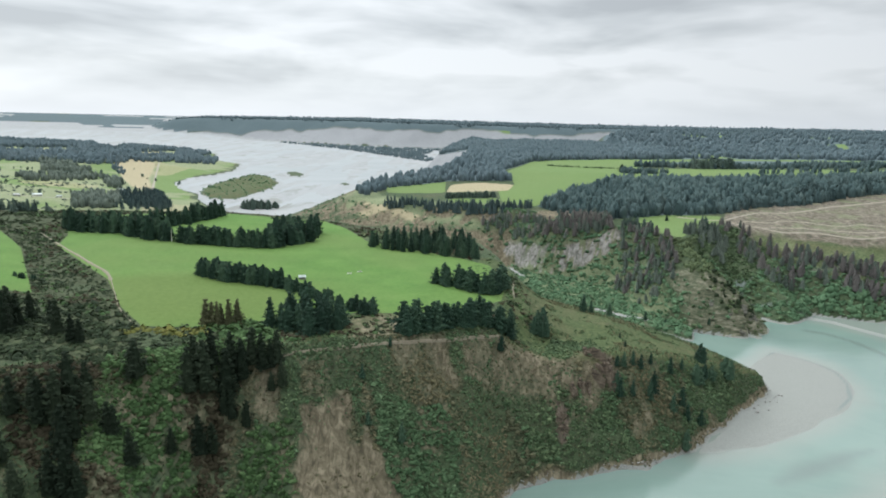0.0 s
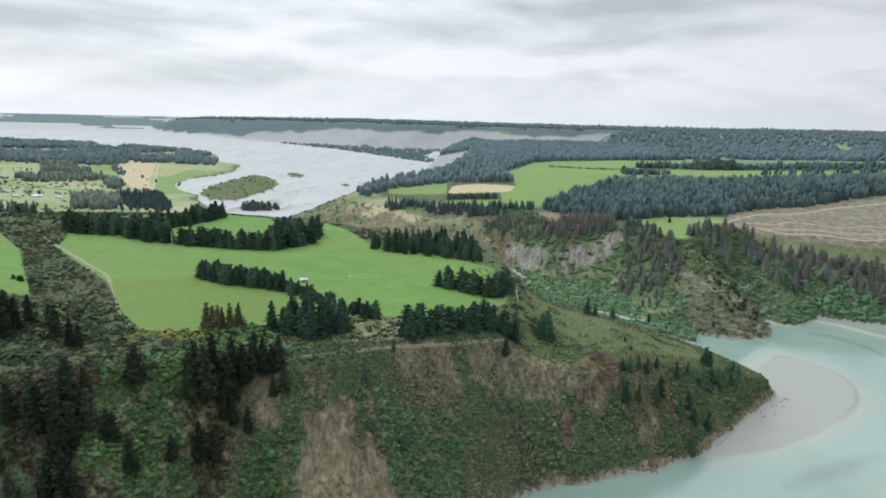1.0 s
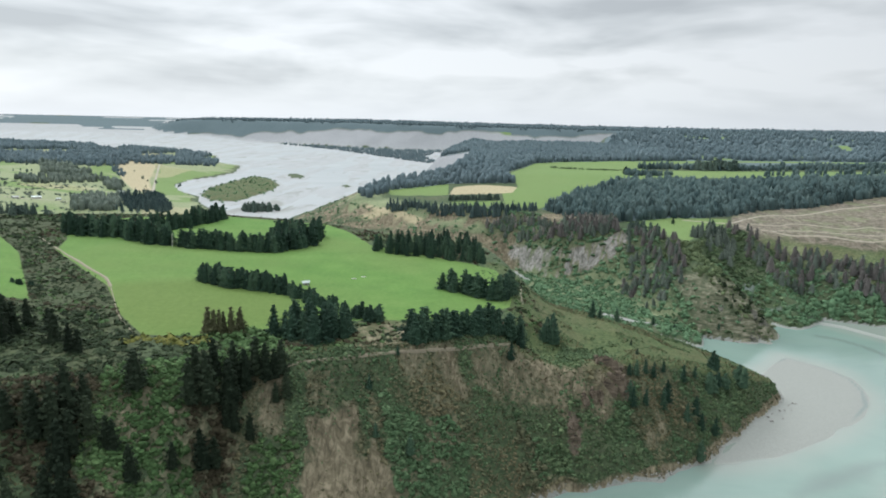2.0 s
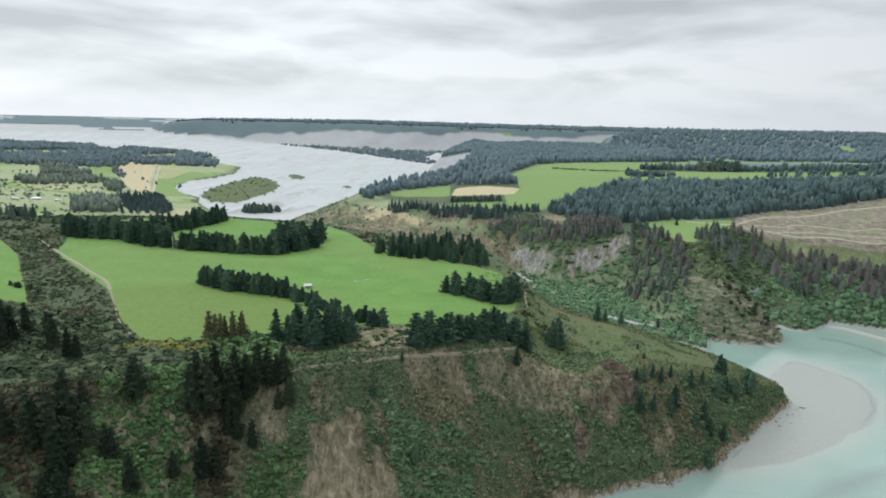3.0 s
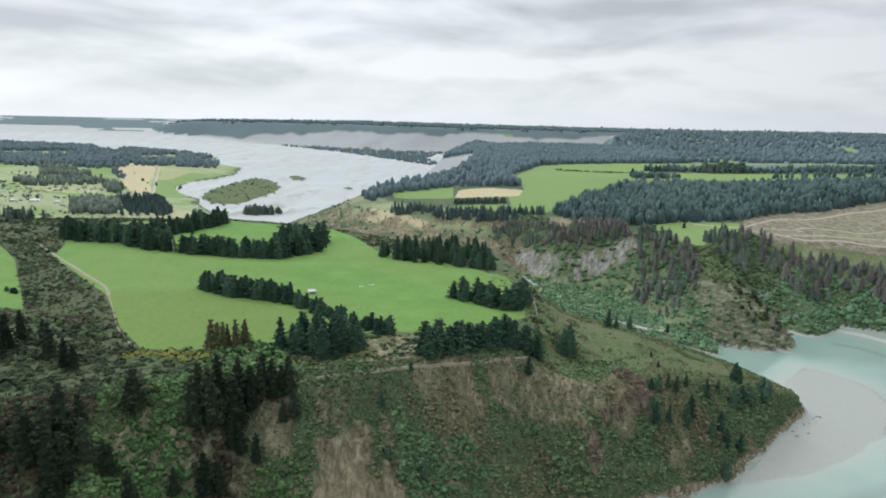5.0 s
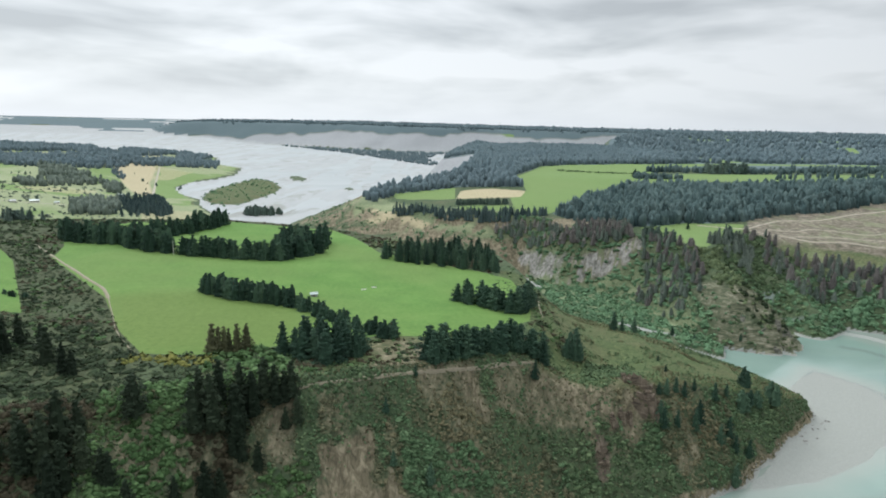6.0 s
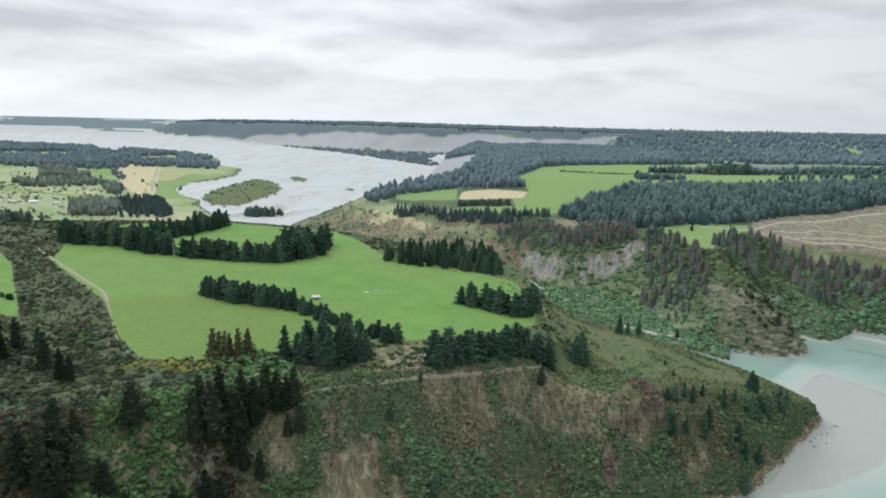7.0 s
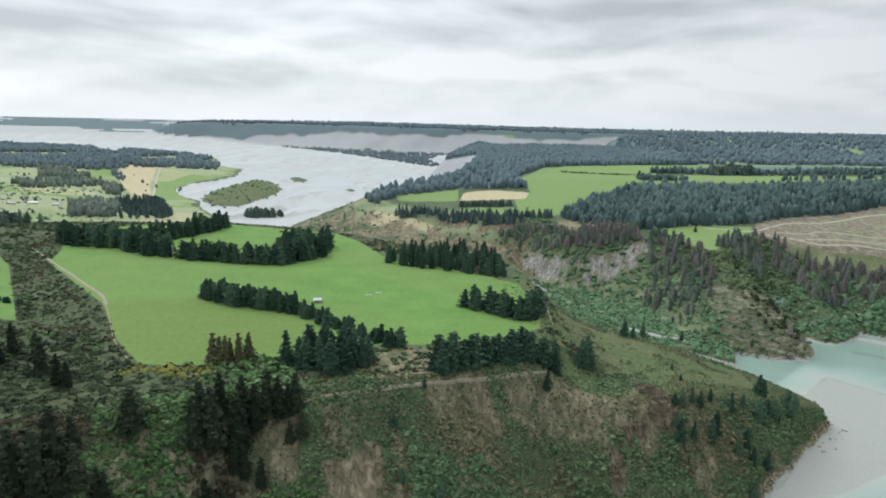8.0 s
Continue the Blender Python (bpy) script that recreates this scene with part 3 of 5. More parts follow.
    white = step(15, 5, distance([(94, 878), (112, 862), (134, 842)], x, y, False) + 16 * (wave(x, y, 12) - 0.5)) * (0.32 + 0.65 * wave(x, y, 5))
    talus = 1.0 * step(17, 7, distance([(150, 834), (178, 830), (204, 824), (224, 820)], x, y, False)) * step(0.28, 0.52, 0.5 * wave(x * 1.3, y, 11) + 0.5 * wave(x, y, 4))
    out["bare"] = np.maximum(out["bare"], 0.9 * talus)
    cliff = step(-6, 6, d2) * step(140, 110, d2) * (y > 1700) * (y < 2330) * (x < 120) * (z > valley(y) + 3)
    ds = signed(FAR_SCARP, x, y)
    out["chalk"] = np.maximum(white, 0.75 * talus)
    out["scree"] = np.maximum.reduce([cliff * 1.0, 0.9 * step(26, -26, z - timber_line) * step(-36, -28, z) * step(260, 220, ds) * step(-1900, -1500, x)])
    bed = (z < valley(y) + 2.5) & (y > 1150) & (y < 4400)
    near_bed = (z < RIVER + 1.6) & (y < 1150)
    stream = np.minimum(distance([(176, 684), (200, 664), (220, 654)], x, y, False), distance([(92, 852), (108, 815)], x, y, False))
    plain = (y > 4300) & (x < -1500) & (rugged(x * 0.16 + 0.1 * y, y, 90, 3) > -0.3 + 0.55 * step(4380, 4600, y)) & (z < valley(y) + 3)
    out["bed"] = (bed | plain) * 1.0
    out["gravel"] = np.maximum(near_bed * 1.0, step(6, 3, stream))
    db = signed(GRAVEL_BAR, x, y)
    out["wet"] = np.maximum(0.8 * step(8, 3, np.abs(signed(BEACH, x, y))) * (0.3 + 0.7 * wave(x, y, 30)), 0.8 * step(2.2, 0.6, np.abs(db + 1.0)) * step(285, 320, x + 0.5 * np.maximum(440 - y, 0)))
    return out


def mesh_from(name, verts, faces, mat=None, smooth=True):
    """One mesh from arrays: faces all with the same number of corners."""
    me = bpy.data.meshes.new(name)
    faces = np.asarray(faces, np.int32)
    n, k = faces.shape
    me.vertices.add(len(verts))
    me.vertices.foreach_set("co", np.ascontiguousarray(verts, np.float32).ravel())
    me.loops.add(n * k)
    me.loops.foreach_set("vertex_index", faces.ravel())
    me.polygons.add(n)
    me.polygons.foreach_set("loop_start", np.arange(0, n * k, k, dtype=np.int32))
    me.polygons.foreach_set("use_smooth", np.full(n, smooth))
    me.update(calc_edges=True)
    if mat:
        me.materials.append(mat)
    return me


def grid_faces(rows, cols):
    i = np.arange(rows - 1)[:, None] * cols + np.arange(cols - 1)[None]
    i = i.ravel()
    return np.stack([i, i + 1, i + cols + 1, i + cols], 1)


def build_ground():
    ys = [-1500, -900, -500, -250, -100, 0, 60, 110, 150]
    y = 180.0
    while y < 4850:
        ys.append(y)
        y += 2.4 if y < 720 else 0.0078 * y
    ys = np.array(ys + [4850.0])
    inner = np.linspace(-1, 1, 390)
    us = np.concatenate([[-5, -3.4, -2.4, -1.8, -1.45, -1.25, -1.1], inner, [1.1, 1.25, 1.45, 1.8, 2.4, 3.4, 5]])
    half = 0.80 * np.maximum(ys, 160) + 60
    x = us[None] * half[:, None]
    y = np.repeat(ys[:, None], len(us), 1)
    x, y = x.ravel(), y.ravel()
    z = land(x, y)
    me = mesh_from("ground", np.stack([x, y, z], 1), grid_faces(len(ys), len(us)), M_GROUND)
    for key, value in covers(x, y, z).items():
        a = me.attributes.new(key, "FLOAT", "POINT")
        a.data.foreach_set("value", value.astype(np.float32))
    return tagged(new("ground", me), "river valley land of pasture terraces, scrub slopes and gravel", "ground", kind="structure")


ground = build_ground()


def sheet(name, xs, ys, level, mat, label):
    x, y = np.meshgrid(xs, ys)
    x, y = x.ravel(), y.ravel()
    me = mesh_from(name, np.stack([x, y, level(x, y)], 1), grid_faces(len(ys), len(xs)), mat)
    return tagged(new(name, me), label, "water", kind="structure")


gorge = sheet("gorge_water", np.concatenate([np.linspace(-1600, 60, 20), np.arange(70, 520, 4.0), np.linspace(530, 1500, 12)]),
              np.concatenate([np.linspace(-1500, 220, 16), np.arange(230, 720, 4.0), np.linspace(730, 1000, 6)]), lambda x, y: RIVER + 0 * x, M_WATER, "milky turquoise glacial river water in the gorge")


def shallows(ob):
    """Marks where silt banks lie close under the surface."""
    n = len(ob.data.vertices)
    co = np.empty(n * 3, np.float32)
    ob.data.vertices.foreach_get("co", co)
    x, y = co.reshape(-1, 3)[:, 0].astype(float), co.reshape(-1, 3)[:, 1].astype(float)
    jit = 7 * rugged(x, y, 26, 3)
    silt = np.maximum(step(26, -4, signed(GRAVEL_BAR, x, y) + jit) * 0.85, step(14, -22, signed(SHOALS[1], x, y) + jit) * 0.9)
    silt = np.maximum(silt, 0.7 * step(22, 0, signed(BEACH, x, y) + jit))
    dark = np.maximum(step(9, -7, signed(SHOALS[0], x, y) + 0.5 * jit) * 0.75, 0.5 * step(10, -4, distance([(300, 470), (332, 500), (338, 540)], x, y, False)))
    dark = np.maximum(dark, 0.85 * step(5, 0, distance([(385, 640), (402, 630), (414, 610), (420, 585), (424, 550), (440, 500)], x, y, False) + 0.25 * jit))
    for key, v in (("silt", silt), ("dark_bed", dark)):
        ob.data.attributes.new(key, "FLOAT", "POINT").data.foreach_set("value", v.astype(np.float32))


shallows(gorge)
sheet("braided_water", np.linspace(-4200, 1600, 60), np.linspace(1120, 4300, 120), lambda x, y: valley(y) - 0.02, M_BRAIDED, "pale silty water of a wide braided river")


# ---- vegetation builders ----
def part(name, me, parent, label="", m=None):
    ob = new(name, me)
    ob.parent = parent
    if m is not None:
        ob.matrix_local = m
    return tagged(ob, label)


def tufts(rng, centres, normals, size):
    """Leafy flakes: bent pairs of triangles round the centres, facing roughly along the normals."""
    n = len(centres)
    a = rng.normal(size=(n, 3))
    u = np.cross(normals, a)
    u /= np.linalg.norm(u, axis=1)[:, None] + 1e-9
    v = np.cross(normals, u)
    s = size * rng.uniform(0.6, 1.3, n)
    s = s[:, None]
    bend = normals * s * rng.uniform(-0.1, 0.45, n)[:, None]
    p0, p1 = centres - u * s, centres + u * s
    p2, p3 = centres + v * s * 0.8 + bend, centres - v * s * 0.8 + bend
    verts = np.stack([p0, p2, p1, p3], 1).reshape(-1, 3)
    i = np.arange(n) * 4
    faces = np.concatenate([np.stack([i, i + 1, i + 3], 1), np.stack([i + 1, i + 2, i + 3], 1)])
    return verts, faces


def conifer_crown(seed, height, radius, flakes, taper=1.0, base=0.08, size=0.9, lobes=1):
    """A crown of needle clumps on limbs that wind up one or more leaders, with an uneven outline and gaps, over a dark inner cone."""
    rng = np.random.RandomState(seed)
    V, F, off = [], [], 0
    per = 24 if flakes > 200 else 5
    for k in range(lobes):
        lx, ly = (0, 0) if lobes == 1 else rng.uniform(-0.42, 0.42, 2) * radius
        h = height * (1 if k == 0 else rng.uniform(0.72, 0.96))
        rad = radius * (1 if lobes == 1 else 0.72)
        m = max(6, flakes // lobes // per)
        t = base + (0.985 - base) * ((np.arange(m) + rng.rand(m)) / m) ** 1.25
        ang = np.arange(m) * 2.4 + rng.uniform(-0.6, 0.6, m)
        lean = 1 + 0.22 * np.sin(ang + seed)
        profile = rad * (1 - t) ** taper * np.minimum(1.0, 0.72 + 1.6 * (t - base)) * lean
        r = profile * rng.uniform(0.45, 0.92, m)
        cs = rad * (0.11 + 0.27 * (1 - t)) * rng.uniform(0.75, 1.3, m)
        centre = np.stack([lx + r * np.cos(ang), ly + r * np.sin(ang), t * h + 0.10 * r + rng.normal(0, 0.02 * h, m)], 1)
        d = rng.normal(size=(m, per, 3))
        d[:, :, 2] = np.abs(d[:, :, 2]) * 0.9 - 0.18
        d[:, :, 0] += 0.5 * np.cos(ang)[:, None]
        d[:, :, 1] += 0.5 * np.sin(ang)[:, None]
        d /= np.linalg.norm(d, axis=2)[:, :, None]
        c = centre[:, None] + d * (cs[:, None] * rng.uniform(0.7, 1.1, (m, per)))[:, :, None] * np.array([1.0, 1.0, 0.85])
        nrm = d + rng.normal(0, 0.3, d.shape) + np.array([0, 0, 0.35])
        nrm /= np.linalg.norm(nrm, axis=2)[:, :, None]
        v, f = tufts(rng, c.reshape(-1, 3), nrm.reshape(-1, 3), size)
        V.append(v), F.append(f + off)
        off += len(v)
        rings, seg = 6, 7
        tt = np.linspace(base, 0.96, rings)
        aa = np.arange(seg) * 2 * np.pi / seg
        rr = rad * 0.66 * (1 - tt[:, None]) ** taper * rng.uniform(0.85, 1.1, (rings, seg))
        core = np.stack([(lx + rr * np.cos(aa)).ravel(), (ly + rr * np.sin(aa)).ravel(), np.repeat(tt * h, seg)], 1)
        q = []
        for a in range(rings - 1):
            for b in range(seg):
                b2 = (b + 1) % seg
                q += [(a * seg + b, a * seg + b2, (a + 1) * seg + b2), (a * seg + b, (a + 1) * seg + b2, (a + 1) * seg + b)]
        V.append(core), F.append(np.array(q) + off)
        off += len(core)
    return np.concatenate(V), np.concatenate(F)


def trunk_mesh(name, height, radius):
    """A tapered trunk, a little bent, flaring at its foot, with a few stub limbs."""
    bm = bmesh.new()
    rings = [(-1.2, 1.35), (0.25, 1.1), (height * 0.35, 0.75), (height * 0.7, 0.42), (height * 0.93, 0.08)]
    last = None
    for z, k in rings:
        ring = [bm.verts.new((math.cos(a) * radius * k + 0.06 * math.sin(z * 0.4), math.sin(a) * radius * k + 0.05 * math.cos(z * 0.5), z)) for a in [i * math.pi / 3 for i in range(6)]]
        if last:
            for i in range(6):
                bm.faces.new((last[i], last[(i + 1) % 6], ring[(i + 1) % 6], ring[i]))
        last = ring
    for k in range(6):
        a, z = k * 2.4, height * (0.12 + 0.1 * k)
        d, length = Vector((math.cos(a), math.sin(a), 0.35)), height * 0.13 * (1 - 0.1 * k)
        side = Vector((-math.sin(a), math.cos(a), 0)) * radius * 0.22
        p, q = Vector((0, 0, z)), Vector((0, 0, z)) + d * length
        vs = [bm.verts.new(w) for w in (p - side, p + side, p + Vector((0, 0, radius * 0.5)), q)]
        for f in ((0, 1, 3), (1, 2, 3), (2, 0, 3)):
            bm.faces.new([vs[i] for i in f])
    me = bpy.data.meshes.new(name)
    bm.to_mesh(me)
    bm.free()
    me.materials.append(M_BARK)
    return me


def conifer(kind, seed, height, radius, flakes, mat, **shape):
    """A conifer, built once off-stage height; its copies take their own places."""
    v, f = conifer_crown(seed, height, radius, flakes, **shape)
    return dict(kind=kind, height=height, crown=mesh_from("crown", v, f, mat, False), trunk=trunk_mesh("trunk", height, 0.018 * height))


KINDS = {
    "pine": [conifer("pine_tree", s, 21, 6.0, 1000, M_PINE, taper=0.70, size=0.54, base=0.02) for s in (1, 2, 3, 4, 8)],
    "slope_pine": [conifer("pine_tree", s, 21, 5.4, 1000, M_SLOPE_PINE, taper=0.72, size=0.54, base=0.02) for s in (5, 6, 7, 9)],
    "macrocarpa": [conifer("macrocarpa_tree", s, 16, 6.6, 960, M_PINE, taper=0.46, size=0.56, base=0.0, lobes=3) for s in (11, 12, 13, 14)],
    "fir": [conifer("fir_tree", s, 20, 4.9, 900, M_PINE, taper=0.78, size=0.50, base=0.0) for s in (21, 22, 23)],
    "cypress": [conifer("cypress_tree", s, 15, 3.6, 720, M_BROWN_PINE, taper=0.6, size=0.46, base=0.0) for s in (31, 32)],
}
KINDS["far_pine"] = [conifer("pine_tree", s, 16, 4.6, 60, M_FAR_TREE, taper=0.66, size=1.25, base=0.0) for s in (51, 52, 53, 54)]
KINDS["far_broadleaf"] = [conifer("broadleaf_tree", s, 12, 5.4, 75, M_FAR_TREE, taper=0.38, size=1.2, base=0.04, lobes=3) for s in (56, 57, 58)]
_tree_rng = random.Random(7)


def plant(kind, x, y, height, label, group, wide=1.0, sink=0.3):
    """A tree of its own at that place: an empty at its foot with trunk and crown."""
    proto = _tree_rng.choice(KINDS[kind])
    z = float(land(np.array([x]), np.array([y]))[0]) - sink
    tree = new(proto["kind"])
    tree.empty_display_size = 1.0
    k = height / proto["height"]
    tree.matrix_world = Matrix.LocRotScale((x, y, z), Euler((_tree_rng.uniform(-0.03, 0.03), _tree_rng.uniform(-0.03, 0.03), _tree_rng.uniform(0, 6.28))), (k * wide, k * wide, k))
    part("trunk", proto["trunk"], tree)
    part("crown", proto["crown"], tree)
    return tagged(tree, label, "tree", group)


def row_of(kind, line, count, height, spread, label, group, wide=1.0):
    """Trees along a line through the given points, with a little scatter."""
    pts = [Vector(p) for p in line]
    lengths = [(b - a).length for a, b in zip(pts, pts[1:])]
    for i in range(count):
        s = (i + 0.5 + _tree_rng.uniform(-0.3, 0.3)) / count * sum(lengths)
        for a, b, l in zip(pts, pts[1:], lengths):
            if s <= l or b is pts[-1]:
                p = a.lerp(b, min(1, s / l))
                break
            s -= l
        plant(kind, p.x + _tree_rng.uniform(-spread, spread), p.y + _tree_rng.uniform(-spread, spread), _tree_rng.uniform(*height), label, group, wide * _tree_rng.uniform(0.9, 1.15))


def clump_of(kind, poly, count, height, label, group, wide=1.0, gap=4.0):
    xs, ys = [p[0] for p in poly], [p[1] for p in poly]
    placed, tries = [], 0
    while len(placed) < count and tries < 6000:
        tries += 1
        x, y = _tree_rng.uniform(min(xs), max(xs)), _tree_rng.uniform(min(ys), max(ys))
        if not inside(poly, np.array([x]), np.array([y]))[0] or any((x - a) ** 2 + (y - b) ** 2 < gap * gap for a, b in placed):
            continue
        placed.append((x, y))
        plant(kind, x, y, _tree_rng.uniform(*height), label, group, wide * _tree_rng.uniform(0.9, 1.15))


def lump(seed, flakes, size=0.33):
    """A bush one metre across: leafy flakes over a low dark heart."""
    rng = np.random.RandomState(seed)
    n = flakes
    d = rng.normal(size=(n, 3))
    d[:, 2] = np.abs(d[:, 2]) * 0.9 + 0.05
    d /= np.linalg.norm(d, axis=1)[:, None]
    c = d * (0.42 * (1 + 0.3 * np.sin(4 * d[:, :1] + seed) + 0.25 * np.sin(5 * d[:, 1:2] - seed)))
    v, f = tufts(rng, c, d, size)
    aa = np.arange(5) * 2 * np.pi / 5
    core = np.concatenate([np.stack([0.40 * np.cos(aa), 0.40 * np.sin(aa), 0 * aa - 0.15], 1), np.stack([0.33 * np.cos(aa + 0.6), 0.33 * np.sin(aa + 0.6), 0 * aa + 0.2], 1), [[0, 0, 0.38]]])
    q = []
    for b in range(5):
        b2 = (b + 1) % 5
        q += [(b, b2, 5 + b), (b2, 5 + b2, 5 + b), (5 + b, 5 + b2, 10)]
    return np.concatenate([v, core]), np.concatenate([f, np.array(q) + len(v)])


def spire(seed, sides=6):
    """A small far conifer one metre tall: two ragged skirts under a blunt head."""
    rng = np.random.RandomState(seed)
    V, F = [], []
    for z0, z1, r in ((0.0, 0.68, 0.31), (0.30, 0.88, 0.27), (0.55, 1.0, 0.20)):
        o = len(V)
        for s in range(sides):
            a = (s + rng.uniform(-0.35, 0.35)) * 2 * math.pi / sides
            q = r * rng.uniform(0.65, 1.25)
            V.append((q * math.cos(a), q * math.sin(a), z0 + rng.uniform(-0.06, 0.08)))
        V.append((rng.uniform(-0.04, 0.04), rng.uniform(-0.04, 0.04), z1))
        F += [(o + s, o + (s + 1) % sides, o + sides) for s in range(sides)]
    return np.array(V), np.array(F)


def dome(seed, sides=5):
    """A small far tree one metre tall with a rounded, uneven head."""
    rng = np.random.RandomState(seed)
    V, F = [], []
    for z, r in ((-0.05, 0.30), (0.55, 0.31), (0.86, 0.17)):
        for s in range(sides):
            a = (s + 0.5 * (z > 0.5) + rng.uniform(-0.3, 0.3)) * 2 * math.pi / sides
            q = r * rng.uniform(0.75, 1.2)
            V.append((q * math.cos(a), q * math.sin(a), z + rng.uniform(-0.07, 0.07)))
    V.append((rng.uniform(-0.05, 0.05), rng.uniform(-0.05, 0.05), 1.0))
    for s in range(sides):
        n = (s + 1) % sides
        for o in (0, sides):
            F += [(o + s, o + n, o + sides + s), (o + n, o + sides + n, o + sides + s)]
        F.append((2 * sides + s, 2 * sides + n, 3 * sides))
    return np.array(V), np.array(F)


def cone(seed, sides=5):
    """A slim far conifer one metre tall with a swelling waist."""
    rng = np.random.RandomState(seed)
    V, F = [], []
    for z, r in ((0.0, 0.26), (0.5, 0.20)):
        for s in range(sides):
            a = (s + 0.5 * (z > 0.3) + rng.uniform(-0.3, 0.3)) * 2 * math.pi / sides
            q = r * rng.uniform(0.7, 1.25)
            V.append((q * math.cos(a), q * math.sin(a), z + rng.uniform(-0.1, 0.1)))
    V.append((rng.uniform(-0.05, 0.05), rng.uniform(-0.05, 0.05), 1.0))
    for s in range(sides):
        n = (s + 1) % sides
        F += [(s, n, sides + s), (n, sides + n, sides + s), (sides + s, sides + n, 2 * sides)]
    return np.array(V), np.array(F)


def scatter(name, protos, x, y, size, mat, label, category, stretch=1.0, sink=0.08, seed=1, lean=0.3, patch=19.0):
    """Very many plants as one mesh, each with its own turn and size."""
    rng = np.random.RandomState(seed)
    z = land(x, y)
    V, F, T, off = [], [], [], 0
    pick = rng.randint(0, len(protos), len(x))
    for k, (pv, pf) in enumerate(protos):
        s = pick == k
        n = int(s.sum())
        if not n:
            continue
        a = rng.uniform(0, 2 * np.pi, n)
        c, sn = np.cos(a)[:, None], np.sin(a)[:, None]
        w = size[s][:, None]
        tall = w * stretch * rng.uniform(0.8, 1.25, n)[:, None]
        # each stands a little askew and is longer one way than the other
        lx, ly = rng.normal(0, lean, n)[:, None], rng.normal(0, lean, n)[:, None]
        ex, ey = 1 + rng.uniform(-lean, lean * 1.5, n)[:, None], 1 + rng.uniform(-lean, lean * 1.5, n)[:, None]
        px, py = pv[:, 0] * ex, pv[:, 1] * ey
        vx = (px * c - py * sn + pv[:, 2] * lx) * w + x[s][:, None]
        vy = (px * sn + py * c + pv[:, 2] * ly) * w + y[s][:, None]
        vz = pv[:, 2] * tall + (z[s] - sink * size[s])[:, None]
        V.append(np.stack([vx, vy, vz], -1).reshape(-1, 3))
        F.append((pf[None] + (np.arange(n) * len(pv))[:, None, None]).reshape(-1, 3) + off)
        T.append(np.repeat(np.clip(0.4 * rng.rand(n) + 0.6 * (0.6 * wave(x[s] + 11, y[s] - 7, patch) + 0.4 * wave(x[s], y[s], patch / 3)), 0, 1), len(pv)))
        off += n * len(pv)
    me = mesh_from(name, np.concatenate(V), np.concatenate(F), mat, True)
    me.attributes.new("tone", "FLOAT", "POINT").data.foreach_set("value", np.concatenate(T).astype(np.float32))
    return tagged(new(name, me), label, category, kind="stuff")


def spots(seed, n, x0, x1, y0, y1):
    rng = np.random.RandomState(seed)
    return rng.uniform(x0, x1, n), rng.uniform(y0, y1, n), rng


SMALL_BUSHES = [lump(s, 24, 0.19) for s in (71, 72, 73, 74)]
BUSHES = [lump(s, 30, 0.20) for s in range(6)]
BIG_BUSHES = [lump(s, 56, 0.14) for s in (81, 82, 83, 84, 85)]
SPIRES = [spire(s) for s in range(3)] + [cone(s) for s in range(8)]
DOMES = [dome(s) for s in range(20, 26)]


# ---- scrub on the slope over the river ----
FINE_BUSHES = [lump(s, 17, 0.20) for s in (91, 92, 93, 94, 95)]


